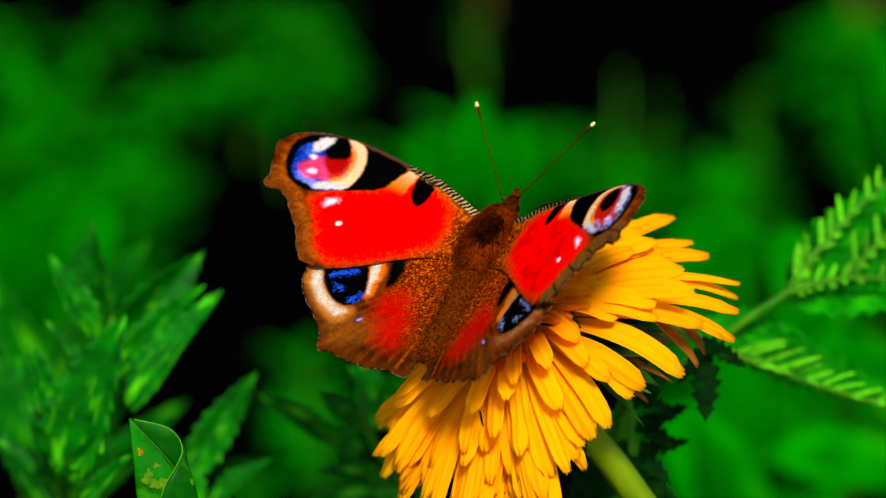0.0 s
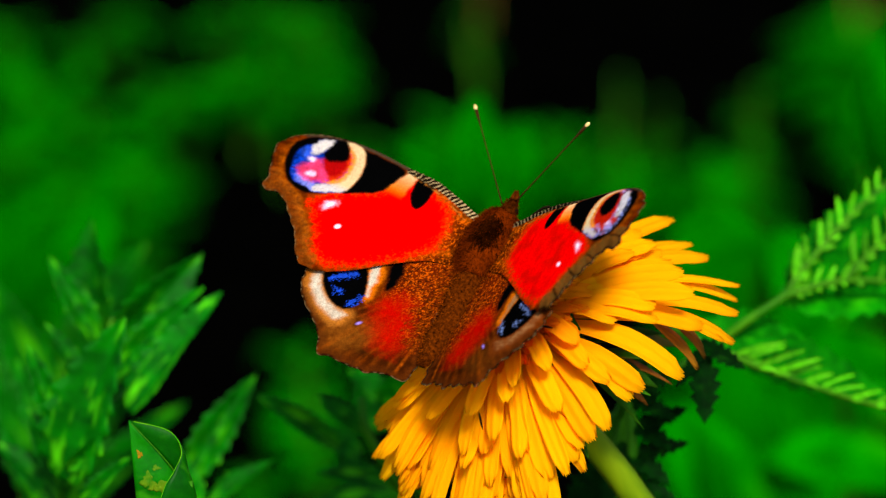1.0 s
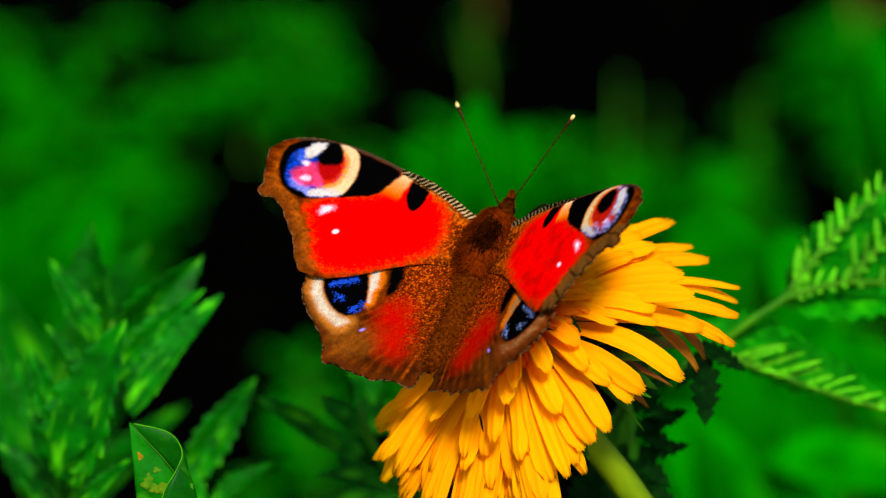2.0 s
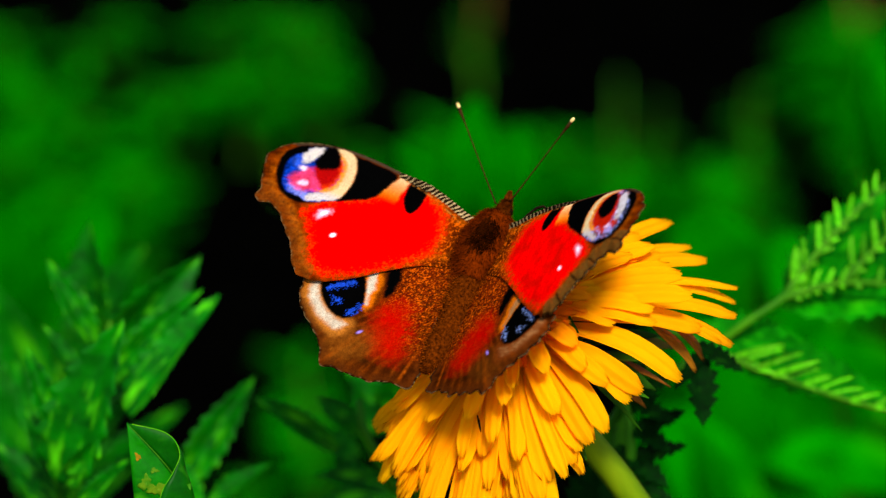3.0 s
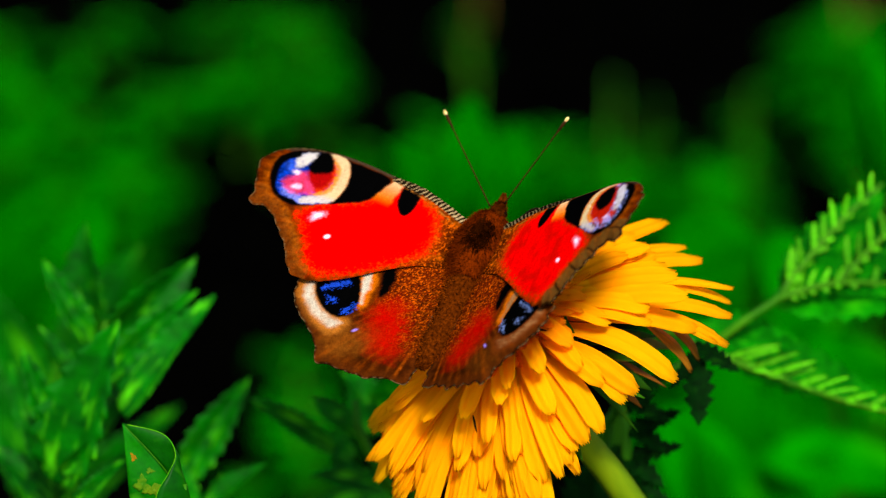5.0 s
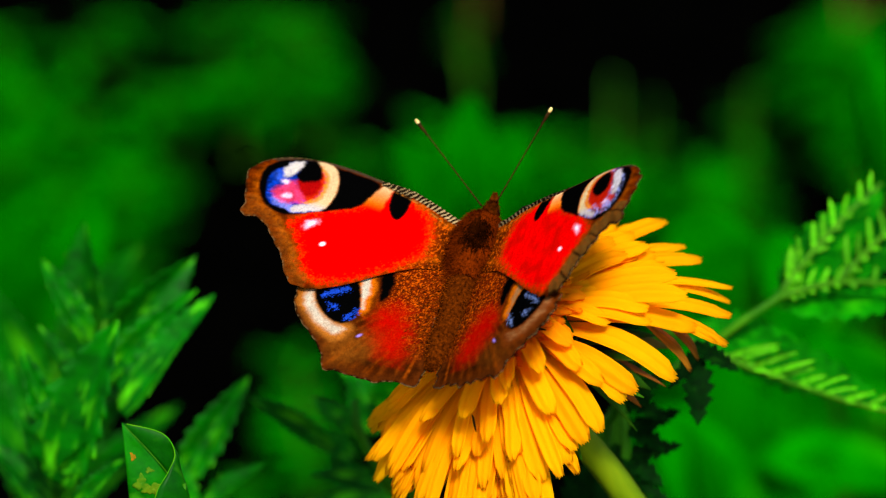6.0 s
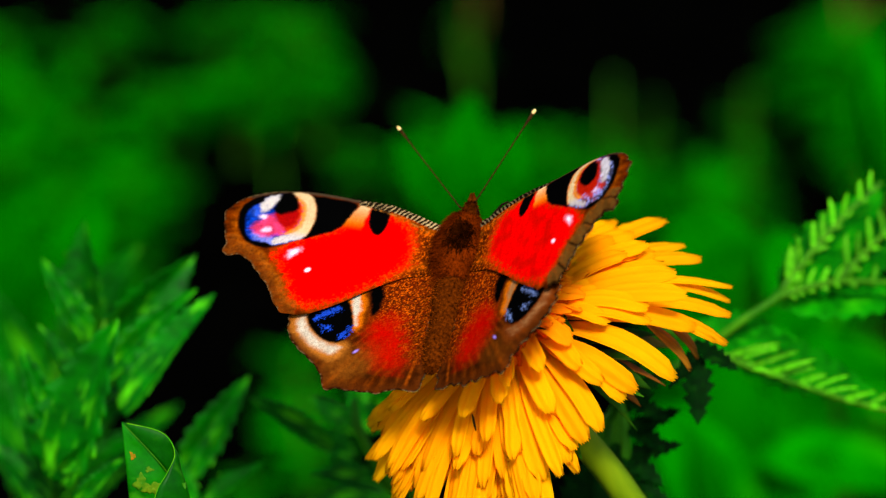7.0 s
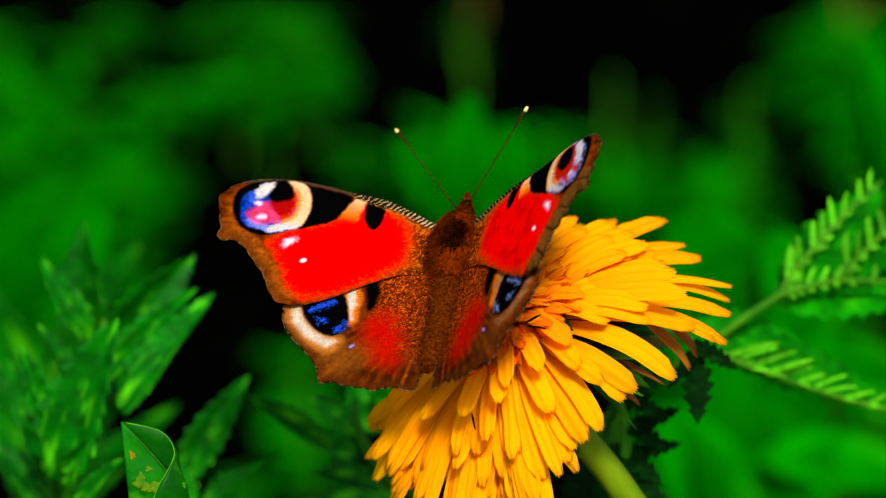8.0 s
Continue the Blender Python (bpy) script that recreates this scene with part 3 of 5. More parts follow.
def wing_mesh(name, outline, pattern, side, drop):
    """A thin, slightly arched plate cut to the outline, with vein ridges and a ragged fringe."""
    line = rounded(outline, 6)
    along = np.cumsum(np.hypot(*(line - np.roll(line, 1, 0)).T))
    out_way = line - line.mean(0)
    out_way /= np.hypot(*out_way.T)[:, None]
    ragged = (0.26 if side > 0 else 0.07) * np.sin(along * 3.1) + 0.07 * (np.random.default_rng(5).random(len(line)) - 0.5)
    mask = ((line[:, 0] > 17) & (line[:, 1] < -4)) | (line[:, 1] < -19)
    line = line + out_way * (ragged * mask)[:, None]
    step = 0.115
    lo, hi = line.min(0) - step, line.max(0) + step
    nx, ny = int((hi[0] - lo[0]) / step) + 2, int((hi[1] - lo[1]) / step) + 2
    gx, gy = np.meshgrid(lo[0] + np.arange(nx) * step, lo[1] + np.arange(ny) * step, indexing="ij")
    p = np.stack([gx.ravel(), gy.ravel()], 1)
    d, near = edge_distance(p, line)
    inside = d <= 0
    idx = np.arange(nx * ny).reshape(nx, ny)
    quads = np.stack([idx[:-1, :-1], idx[1:, :-1], idx[1:, 1:], idx[:-1, 1:]], -1).reshape(-1, 4)
    quads = quads[inside[quads].any(1)]
    p = np.where(inside[:, None], p, near)
    d = np.where(inside, d, 0.0)
    used = np.unique(quads)
    slot = np.full(nx * ny, -1)
    slot[used] = np.arange(len(used))
    quads, p, d = slot[quads], p[used], d[used]
    ray = np.arctan2(p[:, 1] + 5.5, p[:, 0] + 1.5)
    ridge = np.exp(-((((ray * 3.2) % 1.0) - 0.5) / 0.06) ** 2)
    z = 0.03 * ridge * np.clip(-d, 0, 1) - (0.9 if side > 0 else 0.0) * np.clip((p[:, 1] + 6) / 6, 0, 1) ** 2 * (p[:, 0] > 2) * np.clip(p[:, 0] / 8, 0, 1) - 0.04 * np.cos(ray * 3.2 * 2 * math.pi) * np.clip(p[:, 0] / 20, 0, 1) - drop
    z -= (0.45 if side > 0 else 0.2) * np.clip((2.4 + d) / 2.4, 0, 1) ** 2 * np.clip((p[:, 0] - 8) / 6, 0, 1)
    colour = pattern(p, d, side)
    short = 0.92 if side > 0 and pattern is fore_pattern else 1.0
    v = np.stack([side * np.where(p[:, 0] > 18.5, 18.5 + (p[:, 0] - 18.5) * short, p[:, 0]), p[:, 1], z], 1)
    n = len(v)
    verts = np.concatenate([v, v - np.array((0, 0, 0.06))]) * MM
    flip = quads[:, ::-1] if side < 0 else quads
    edges = {}
    for a, b, c, e in flip.tolist():
        for s in ((a, b), (b, c), (c, e), (e, a)):
            edges[s] = 1
    rim = [(b, a, a + n, b + n) for a, b in edges if (b, a) not in edges]
    faces = flip.tolist() + (flip[:, ::-1] + n).tolist() + rim
    me = mesh_of(name, verts.tolist(), faces, [WING, WING_UNDER])
    k = len(flip)
    me.polygons.foreach_set("material_index", [0] * k + [1] * k + [0] * len(rim))
    at = me.attributes.new("pattern", "FLOAT_COLOR", "POINT")
    rgba = np.ones((2 * n, 4))
    rgba[:n, :3] = colour
    rgba[n:, :3] = colour
    at.data.foreach_set("color", rgba.ravel())
    return me


def lumpy(profile, sides=20, lump=0.06, flat=0.9, seed=0):
    """A body of revolution about y: (y, radius, lift) rows in millimetres, made uneven."""
    verts, faces = [], []
    for y, r, lift in profile:
        for j in range(sides):
            a = 2 * math.pi * j / sides
            k = 1 + lump * noise.noise(Vector((y * 0.8 + seed, math.cos(a) * 1.5, math.sin(a) * 1.5)))
            verts.append((r * k * math.cos(a) * MM, y * MM, (r * k * flat * math.sin(a) + lift) * MM))
    for i in range(len(profile) - 1):
        for j in range(sides):
            a, b = i * sides + j, i * sides + (j + 1) % sides
            faces.append((a, a + sides, b + sides, b))
    faces.append(tuple(range(sides)))
    faces.append(tuple(len(verts) - 1 - j for j in range(sides)))
    return verts, faces


def hairs(places, length, width, seed):
    """Short tapering hairs: (place, way) pairs in millimetres."""
    r = random.Random(seed)
    verts, faces = [], []
    for p, way in places:
        p, way = Vector(p), Vector(way).normalized()
        side = way.cross(Vector((r.uniform(-1, 1), r.uniform(-1, 1), r.uniform(-1, 1)))).normalized()
        n = length * r.uniform(0.6, 1.3)
        bend = Vector((0, -0.35 * n, -0.1 * n))
        k = len(verts)
        verts += [(p - side * width) * MM, (p + side * width) * MM, (p + way * n * 0.55 + side * width * 0.7 + bend * 0.3) * MM, (p + way * n * 0.55 - side * width * 0.7 + bend * 0.3) * MM,
                  (p + way * n + bend) * MM]
        faces += [(k, k + 1, k + 2, k + 3), (k + 3, k + 2, k + 4)]
    return verts, faces


def hair_on(profile, count, seed, top_only=True, flat=0.9):
    r = random.Random(seed)
    out = []
    for _ in range(count):
        u = r.random() * (len(profile) - 1)
        i = int(u)
        f = u - i
        y, rad, lift = (profile[i][k] * (1 - f) + profile[i + 1][k] * f for k in range(3))
        a = r.uniform(-0.3, math.pi + 0.3) if top_only else r.uniform(0, 2 * math.pi)
        nrm = Vector((math.cos(a), r.uniform(-0.7, 0.2), math.sin(a)))
        out.append(((rad * math.cos(a), y, rad * flat * math.sin(a) + lift), nrm + Vector((r.gauss(0, 0.25), r.gauss(0, 0.25), r.gauss(0, 0.25)))))
    return out


THORAX = [(-1.0, 0.9, -0.3), (-1.6, 1.9, -0.2), (-3.2, 2.65, -0.1), (-5.2, 3.1, 0.1), (-7.4, 3.3, 0.2), (-9.6, 3.0, 0.0), (-11.4, 2.3, -0.3), (-12.6, 1.4, -0.5)]
ABDOMEN = [(-11.0, 1.5, -0.6), (-12.2, 2.2, -0.5), (-14.5, 2.2, -0.6), (-17.0, 2.0, -0.7), (-19.5, 1.8, -0.7), (-22.0, 1.9, -0.4), (-24.2, 1.4, -0.3), (-25.8, 0.8, -0.2), (-26.4, 0.3, -0.2)]
HEAD = [(0.8, 0.3, 0.3), (0.4, 0.7, 0.3), (-0.4, 1.0, 0.3), (-1.4, 1.25, 0.2), (-2.4, 1.45, 0.1), (-3.2, 1.3, 0.0)]



def smooth(profile, n):
    return [tuple(q) for q in curve_points(profile, n)]


def build_butterfly():
    butterfly = new("butterfly")
    tagged(butterfly, "red and brown butterfly with blue eyespots on a yellow flower", "butterfly")
    thorax = part("thorax", mesh_of("thorax", *lumpy(smooth(THORAX, 28), 44, 0.06), [FUR]), butterfly, "furry red-brown thorax")
    part("fur", mesh_of("fur", *hairs(hair_on(THORAX, 4200, 1), 0.75, 0.035, 2), [FUR]), thorax)
    # a dark, worn patch in the fur, turned a little to one side
    r = random.Random(31)
    worn = []
    for _ in range(1500):
        u, v = r.gauss(0, 0.42), r.gauss(0, 0.42)
        a = radians(64) + 0.55 * u
        rad = np.interp(-6.3 + 2.6 * v, [-12.6, -9.6, -7.4, -5.2, -3.2, -1.2], [1.4, 3.0, 3.3, 3.1, 2.5, 0.8])
        worn.append(((rad * math.cos(a), -6.3 + 2.6 * v, rad * 0.9 * math.sin(a) + 0.35), (math.cos(a) * 0.5 + r.gauss(0, 0.5), -0.8, math.sin(a) * 0.5)))
    part("worn_patch", mesh_of("worn_patch", *hairs(worn, 0.8, 0.06, 33), [PLATE]), thorax, "dark worn patch in the fur of the thorax")
    ring = []
    for y, r, lift in ABDOMEN:
        ring += [(y + 0.12, r * 0.94, lift), (y, r, lift)]
    abdomen = part("abdomen", mesh_of("abdomen", *lumpy(ring, 22, 0.06, seed=3), [ABDOMEN_SKIN]), butterfly, "ringed brown abdomen dusted with gold hairs")
    part("fur", mesh_of("fur", *hairs(hair_on(ABDOMEN, 900, 3), 0.4, 0.03, 4), [ABDOMEN_SKIN]), abdomen)
    part("golden_fur", mesh_of("golden_fur", *hairs(hair_on(ABDOMEN, 1500, 13), 0.3, 0.045, 14), [FUR_GOLD]), abdomen)
    head = part("head", mesh_of("head", *lumpy(smooth(HEAD, 16), 28, 0.08, seed=5), [HEAD_FUR]), butterfly, m=pose(0.6 * MM, 0, 0))
    part("fur", mesh_of("fur", *hairs(hair_on(HEAD, 500, 5), 0.5, 0.03, 6), [HEAD_FUR]), head)
    part("palp", mesh_of("palp", *tube([(x * MM, y * MM, z * MM) for x, y, z in ((-0.35, 0.2, 0.2), (-0.3, 1.1, 0.4), (-0.15, 2.0, 0.8))], [0.35 * MM, 0.38 * MM, 0.12 * MM], 8), [HEAD_FUR]), head)
    part("palp", mesh_of("palp", *tube([(x * MM, y * MM, z * MM) for x, y, z in ((0.35, 0.2, 0.2), (0.3, 1.1, 0.4), (0.15, 2.0, 0.8))], [0.35 * MM, 0.38 * MM, 0.12 * MM], 8), [HEAD_FUR]), head)
    for s in (-1, 1):
        eye = lumpy([(1.5, 0.15, 0), (1.3, 0.5, 0), (0.8, 0.72, 0), (0.3, 0.5, 0), (0.1, 0.15, 0)], 12, 0.0, 1.0)
        part("eye", mesh_of("eye", *eye, [EYE_GLOSS]), head, "dark glossy compound eye", pose(s * 0.62 * MM, -1.7 * MM, 0.1 * MM))
    # wings: the hinge runs along the body
    made = {}
    for s, word in ((-1, "left"), (1, "right")):
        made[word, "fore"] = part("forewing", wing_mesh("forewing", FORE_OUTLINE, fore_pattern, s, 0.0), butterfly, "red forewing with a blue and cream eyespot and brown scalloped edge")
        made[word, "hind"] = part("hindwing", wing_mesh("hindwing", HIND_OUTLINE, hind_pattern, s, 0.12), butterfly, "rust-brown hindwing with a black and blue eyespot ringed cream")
        # fur on the wing bases
        r = random.Random(20 + s)
        where = []
        for _ in range(900):
            v, u = abs(r.gauss(0.6, 1.1)), r.uniform(-24, -5)
            where.append(((s * (v + 0.2), u, 0.15 - (0.0 if u > -11 else 0.1)), (s * 0.6, -0.5, 0.5)))
        part("fur", mesh_of("fur", *hairs(where, 0.55, 0.03, 8), [FUR_GOLD]), made[word, "hind"])
        reach = 1.095 if s < 0 else 1.038
        ant = part("antenna", mesh_of("antenna", *tube([(0, 0, z * reach * MM) for z in (0, 0.4, 4, 8, 11, 11.8, 12.6, 13.3)], [0.14 * MM, 0.10 * MM, 0.08 * MM, 0.08 * MM, 0.09 * MM, 0.14 * MM, 0.22 * MM, 0.22 * MM], 8), [ANTENNA]),
                   butterfly, "thin dark antenna with a pale clubbed tip")
        part("club", mesh_of("club", *tube([(0, 0, z * reach * MM) for z in (13.3, 13.45, 13.7, 13.95, 14.05)], [0.16 * MM, 0.23 * MM, 0.25 * MM, 0.18 * MM, 0.06 * MM], 10), [CLUB]), ant, "pale yellow club")
        made[word, "antenna"] = ant
        for y, knee, foot in ((-2.5, (4.7, 1.4, -1.0) if s > 0 else (-3.0, 0.2, -2.5), (s * 6.9, 0.4, -5.4) if s > 0 else (-4.2, -0.5, -5.6)), (-8.0, (s * 4.0, -8.5, -2.6), (s * 5.2, -10.5, -5.6))):
            hip = (s * 1.4, y, -2.0)
            pts = curve_points([hip, knee, [(a + b) / 2 for a, b in zip(knee, foot)], foot, (foot[0] + s * 1.2, foot[1] + 0.4, foot[2] - 0.1)], 14)
            part("leg", mesh_of("leg", *tube([q * MM for q in pts], [(0.22 - 0.12 * i / 14) * MM for i in range(15)], 7), [CHITIN]), butterfly, "thin dark jointed leg")
    return butterfly, made


butterfly, limbs = build_butterfly()


# ---- the dandelion ----
HEAD_PLACE = on_slope(9.6, -8.6, 3.0)
HEAD_AXIS = (SLOPE.to_3x3() @ Vector((-0.42, 0.69, 0.59))).normalized()
HEAD_POSE = aimed(HEAD_PLACE, HEAD_PLACE + SLOPE.to_3x3() @ Vector((0.854, 0.520, 0)), HEAD_AXIS)


def strap_mesh(name, length, width, arch, material, seed, pointed=False):
    """A strap-shaped floret along x: narrow tube at the foot, grooved blade that arches over, five small teeth at the tip. In millimetres."""
    r = random.Random(seed)
    twist, sway = r.uniform(-0.35, 0.35), r.uniform(-0.05, 0.05) * length
    peak, cup = r.uniform(1.15, 1.5), r.uniform(-0.22, 0.10)
    cols, uneven = (4 if pointed else 10), [r.uniform(0.55, 1.2) for _ in range(11)]

    def at(s, t):
        v = t - 0.5
        grow = min(1.0, s / 0.6)
        w = width * (0.30 + 0.70 * grow * grow * (3 - 2 * grow))
        if pointed:
            w *= max(0.06, 1 - (max(0.0, s - 0.45) / 0.55) ** 1.8)
        else:
            w *= 1 - 0.42 * (max(0.0, s - 0.86) / 0.14) ** 2.2
        j = round(t * cols)
        tooth = 0.0 if pointed or s < 0.99 else (0.32 * uneven[j] if j % 2 else -0.12) - 0.5 * width * (2 * v) ** 2 * 0.25
        y = v * w
        z = arch * math.sin(math.pi * s ** peak) + cup * w * (2 * v) ** 2 + 0.05 * w * math.cos(2 * math.pi * 2 * v) * min(1, 3 * s)
        turn = twist * s
        return ((length * s + tooth) * MM, (y * math.cos(turn) + sway * s * (1 - s) * 2) * MM, (z + y * math.sin(turn)) * MM)

    return mesh_of(name, *shell(12, cols, at, 0.10 * MM), [material])


def tip_on(theta, reach, z):
    """A tip seen at an angle and reach from the middle of the head, z above the slope, in the head's own space."""
    return HEAD_POSE.inverted() @ on_slope(9.6 + reach * math.cos(radians(theta)), -8.6 + reach * math.sin(radians(theta)), z)


# outer florets that stand apart: tip on the slope in millimetres, width, arch
APART = [(24.0, 4.3, -10, 2.5, 1.5), (30.6, 4.3, -9, 3.0, 2.0), (27.2, 4.0, -11, 2.6, 1.5), (32.9, 1.0, -7, 3.1, 2.2), (35.0, -0.7, -5, 2.8, 2.6), (38.8, -4.5, -2, 1.9, 2.8), (38.5, -6.4, -3, 1.6, 3.2),
         (38.4, -8.1, 1, 2.2, 3.4), (37.9, -11.8, 1, 2.3, 3.8), (36.2, -11.5, 3, 2.5, 3.6), (33.5, -9.6, 6, 2.8, 3.2), (30.7, -16.1, 9, 3.4, 3.6), (25.6, -17.6, 11, 2.9, 2.8), (24.0, -18.8, 11, 2.7, 2.6),
         (21.1, -16.5, 13, 2.5, 1.8), (21.0, -22.6, 12, 3.0, 1.8), (19.1, -24.0, 12, 3.0, 1.6), (16.9, -26.7, 11, 3.0, 1.4), (13.7, -28.9, 11, 3.0, 1.2), (10.8, -30.8, 10, 3.0, 1.0)]
# florets of the second rank, lying over them
OVER = [(27.7, -8.9, 10, 2.8, 2.4), (22.2, -9.0, 11, 2.6, 2.0), (24.5, -5.2, 6, 3.0, 2.2), (28.5, -3.2, 2, 3.0, 2.2), (18.4, -14.6, 14, 2.6, 1.6), (13.4, -15.0, 15, 2.4, 1.4), (9.1, -16.9, 16, 2.2, 1.0),
        (8.0, -19.0, 15.5, 2.3, 0.8), (3.4, -20.8, 14, 2.4, 0.8), (14.8, -20.5, 14, 2.8, 1.2), (6.4, -24.2, 13, 2.6, 0.8)]


def build_dandelion():
    dandelion = new("dandelion")
    tagged(dandelion, "open yellow dandelion on a pale green stem, florets drooping", "flower")
    dandelion.matrix_basis = HEAD_POSE
    inv = HEAD_POSE.inverted()
    turned_up = inv.to_3x3() @ SLOPE.to_3x3() @ Vector((0.1, 0.2, 0.5))  # the blades turn to the light
    r = random.Random(3)

    def plant(name, mesh, tip, foot, height, roll=0.0, stretch=1.0, label=""):
        """One floret or bract from the rim of the cup to its tip."""
        out = Vector((tip.x, tip.y, 0)).normalized()
        base = out * foot * MM + Vector((0, 0, height * MM))
        ob = part(name, mesh, dandelion, label)
        ob.matrix_basis = aimed(base, tip, Vector((0, 0, 1)) + out * 0.3 + turned_up) @ pose(0, 0, 0, roll, 0, 0) @ Matrix.Diagonal((stretch, 1, 1, 1))
        return base

    def single(row, k, foot, height, material):
        x, y, z, width, arch = row
        tip = inv @ on_slope(x, y, z)
        size = (tip - Vector((tip.x, tip.y, 0)).normalized() * foot * MM).length / MM
        plant("floret", strap_mesh("floret", size, width, arch, material, 40 + k), tip, foot, height, r.uniform(-10, 10))

    for k, row in enumerate(APART):
        single(row, k, 3.4, -0.4, FLORET)
    for k, row in enumerate(OVER):
        single(row, 60 + k, 2.2, 1.0, FLORET)

    def kinds(seed, width, arch, material):
        return [strap_mesh("floret", 20, width * r.uniform(0.85, 1.15), arch * r.uniform(0.4, 1.4), material, seed + j) for j in range(9)]

    def strew(count, meshes, foot, height, choose):
        for _ in range(count):
            tip = choose()
            size = (tip - Vector((tip.x, tip.y, 0)).normalized() * foot * MM).length / MM
            plant("floret", r.choice(meshes), tip, foot, height + r.uniform(-0.4, 0.4), r.uniform(-9, 9), size / 20)

    def low_side():
        theta = r.uniform(215, 282)
        reach = np.interp(theta, [215, 222, 235, 255, 282], [20.5, 24.0, 26.6, 28.0, 25.0])
        return tip_on(theta, reach * r.uniform(0.76, 1.07), np.interp(theta, [205, 225, 270, 300], [-4, 0, 8, 10]) + r.uniform(-4, 3))

    def low_over():
        theta = r.uniform(205, 300)
        return tip_on(theta, r.uniform(14, 23), np.interp(theta, [205, 240, 300], [6, 10, 13]) + r.uniform(-3, 1))

    def high_side():
        theta = r.uniform(2, 72)
        reach = (27 - 0.18 * theta) * r.uniform(0.62, 0.98)
        flat = -0.42 * math.cos(radians(theta)) + 0.69 * math.sin(radians(theta))
        return tip_on(theta, reach, 3 + (r.uniform(-5, 0) - flat * reach) / 0.59)

    def far_side():
        a = radians(r.uniform(40, 172))
        reach = r.uniform(8.5, 12.5)
        return Vector((reach * math.cos(a), reach * math.sin(a), r.uniform(-4.0, -1.0))) * MM

    def front_over():
        a = radians(r.uniform(-70, 55))
        reach = r.uniform(7, 14)
        return Vector((reach * math.cos(a), reach * math.sin(a), r.uniform(0.5, 4.0) - 0.14 * reach)) * MM

    strew(104, kinds(200, 1.8, 1.2, FLORET), 3.2, -0.2, low_side)
    strew(40, kinds(210, 2.4, 1.0, FLORET), 3.2, -1.0, low_side)
    strew(18, kinds(220, 2.2, 0.8, FLORET), 2.6, 0.6, low_over)
    strew(64, kinds(240, 2.7, 1.6, FLORET), 2.8, 0.4, high_side)
    strew(44, kinds(260, 2.2, 0.8, FLORET), 3.0, -0.5, far_side)
    strew(34, kinds(280, 2.6, 1.8, FLORET_INNER), 2.0, 1.0, front_over)
    # the short crowded florets of the heart
    tufts = []
    for j in range(150):
        a, ring = radians(r.uniform(-190, 60)), r.uniform(0.5, 4.5)
        me = strap_mesh("tuft", r.uniform(4.5, 8.5), r.uniform(1.2, 2.0), r.uniform(0.2, 1.2), FLORET_INNER, 300 + j)
        base = Vector((ring * math.cos(a), ring * math.sin(a), 0.8)) * MM
        way = Vector((math.cos(a) * (0.35 + 0.2 * ring), math.sin(a) * (0.35 + 0.2 * ring), r.uniform(0.25, 0.75) - 0.06 * ring))
        k = aimed(base, base + way, Vector((0, 0, 1)) + way * 0.4) @ pose(0, 0, 0, r.uniform(-60, 60), 0, 0)
        tufts.append(([k @ v.co for v in me.vertices], [tuple(f.vertices) for f in me.polygons]))
        bpy.data.meshes.remove(me)
    heart = part("floret_tuft", mesh_of("floret_tuft", *joined(tufts), [FLORET_INNER]), dandelion, "crowded short orange-yellow florets")
    heart["kind"] = "stuff"
    # dark stamen tips between the florets
    for x, y, z, turn in ((12.5, -8.5, 13.5, 20), (13.0, -9.6, 13.5, -15), (4.9, -21.6, 14.5, -75)):
        at = inv @ on_slope(x, y, z)
        ob = part("style", mesh_of("style", *tube([(q * MM, 0, 0.15 * math.sin(q * 1.5) * MM) for q in (-1.1, -0.4, 0.4, 1.1)], [0.10 * MM, 0.16 * MM, 0.15 * MM, 0.06 * MM], 8), [CHITIN]), dandelion, "dark style between the florets")
        ob.matrix_basis = aimed(at, at + inv.to_3x3() @ SLOPE.to_3x3() @ Vector((math.cos(radians(-turn)), math.sin(radians(turn)), 0.1)), (0, 0, 1))
    # the cup under the florets
    rows = [(0.6, 0.0), (4.6, -0.4), (5.4, -1.6), (5.8, -4.0), (5.6, -7.0), (4.6, -9.6), (3.2, -11.2), (2.2, -12.0)]
    verts, faces = [], []
    for rad, z in rows:
        for j in range(24):
            a = 2 * math.pi * j / 24
            verts.append((rad * (1 + 0.04 * (j % 2)) * math.cos(a) * MM, rad * (1 + 0.04 * (j % 2)) * math.sin(a) * MM, z * MM))
    for i in range(len(rows) - 1):
        for j in range(24):
            a, b = i * 24 + j, i * 24 + (j + 1) % 24
            faces.append((a, a + 24, b + 24, b))
    faces.append(tuple(range(24)))
    part("receptacle", mesh_of("receptacle", verts, faces, [BRACT]), dandelion, "green cup below the florets")
    # green bracts standing round the cup, others turned down, two of them dried at the tip
    upright = [strap_mesh("bract", 12, 2.6, 1.2, BRACT, 500 + j, True) for j in range(3)]
    for j in range(16):
        a = radians(22.5 * j + r.uniform(-5, 5))
        tip = Vector((8.5 * math.cos(a), 8.5 * math.sin(a), r.uniform(-1.5, 0.5))) * MM
        plant("bract", upright[j % 3], tip, 4.8, -9.5)
    turned = [strap_mesh("bract", 12, 2.2, 1.0, BRACT, 510 + j, True) for j in range(3)]
    for j in range(12):
        a = radians(30 * j + r.uniform(-8, 8))
        tip = Vector((13.5 * math.cos(a), 13.5 * math.sin(a), r.uniform(-15, -11))) * MM
        plant("bract", turned[j % 3], tip, 5.0, -8.5)
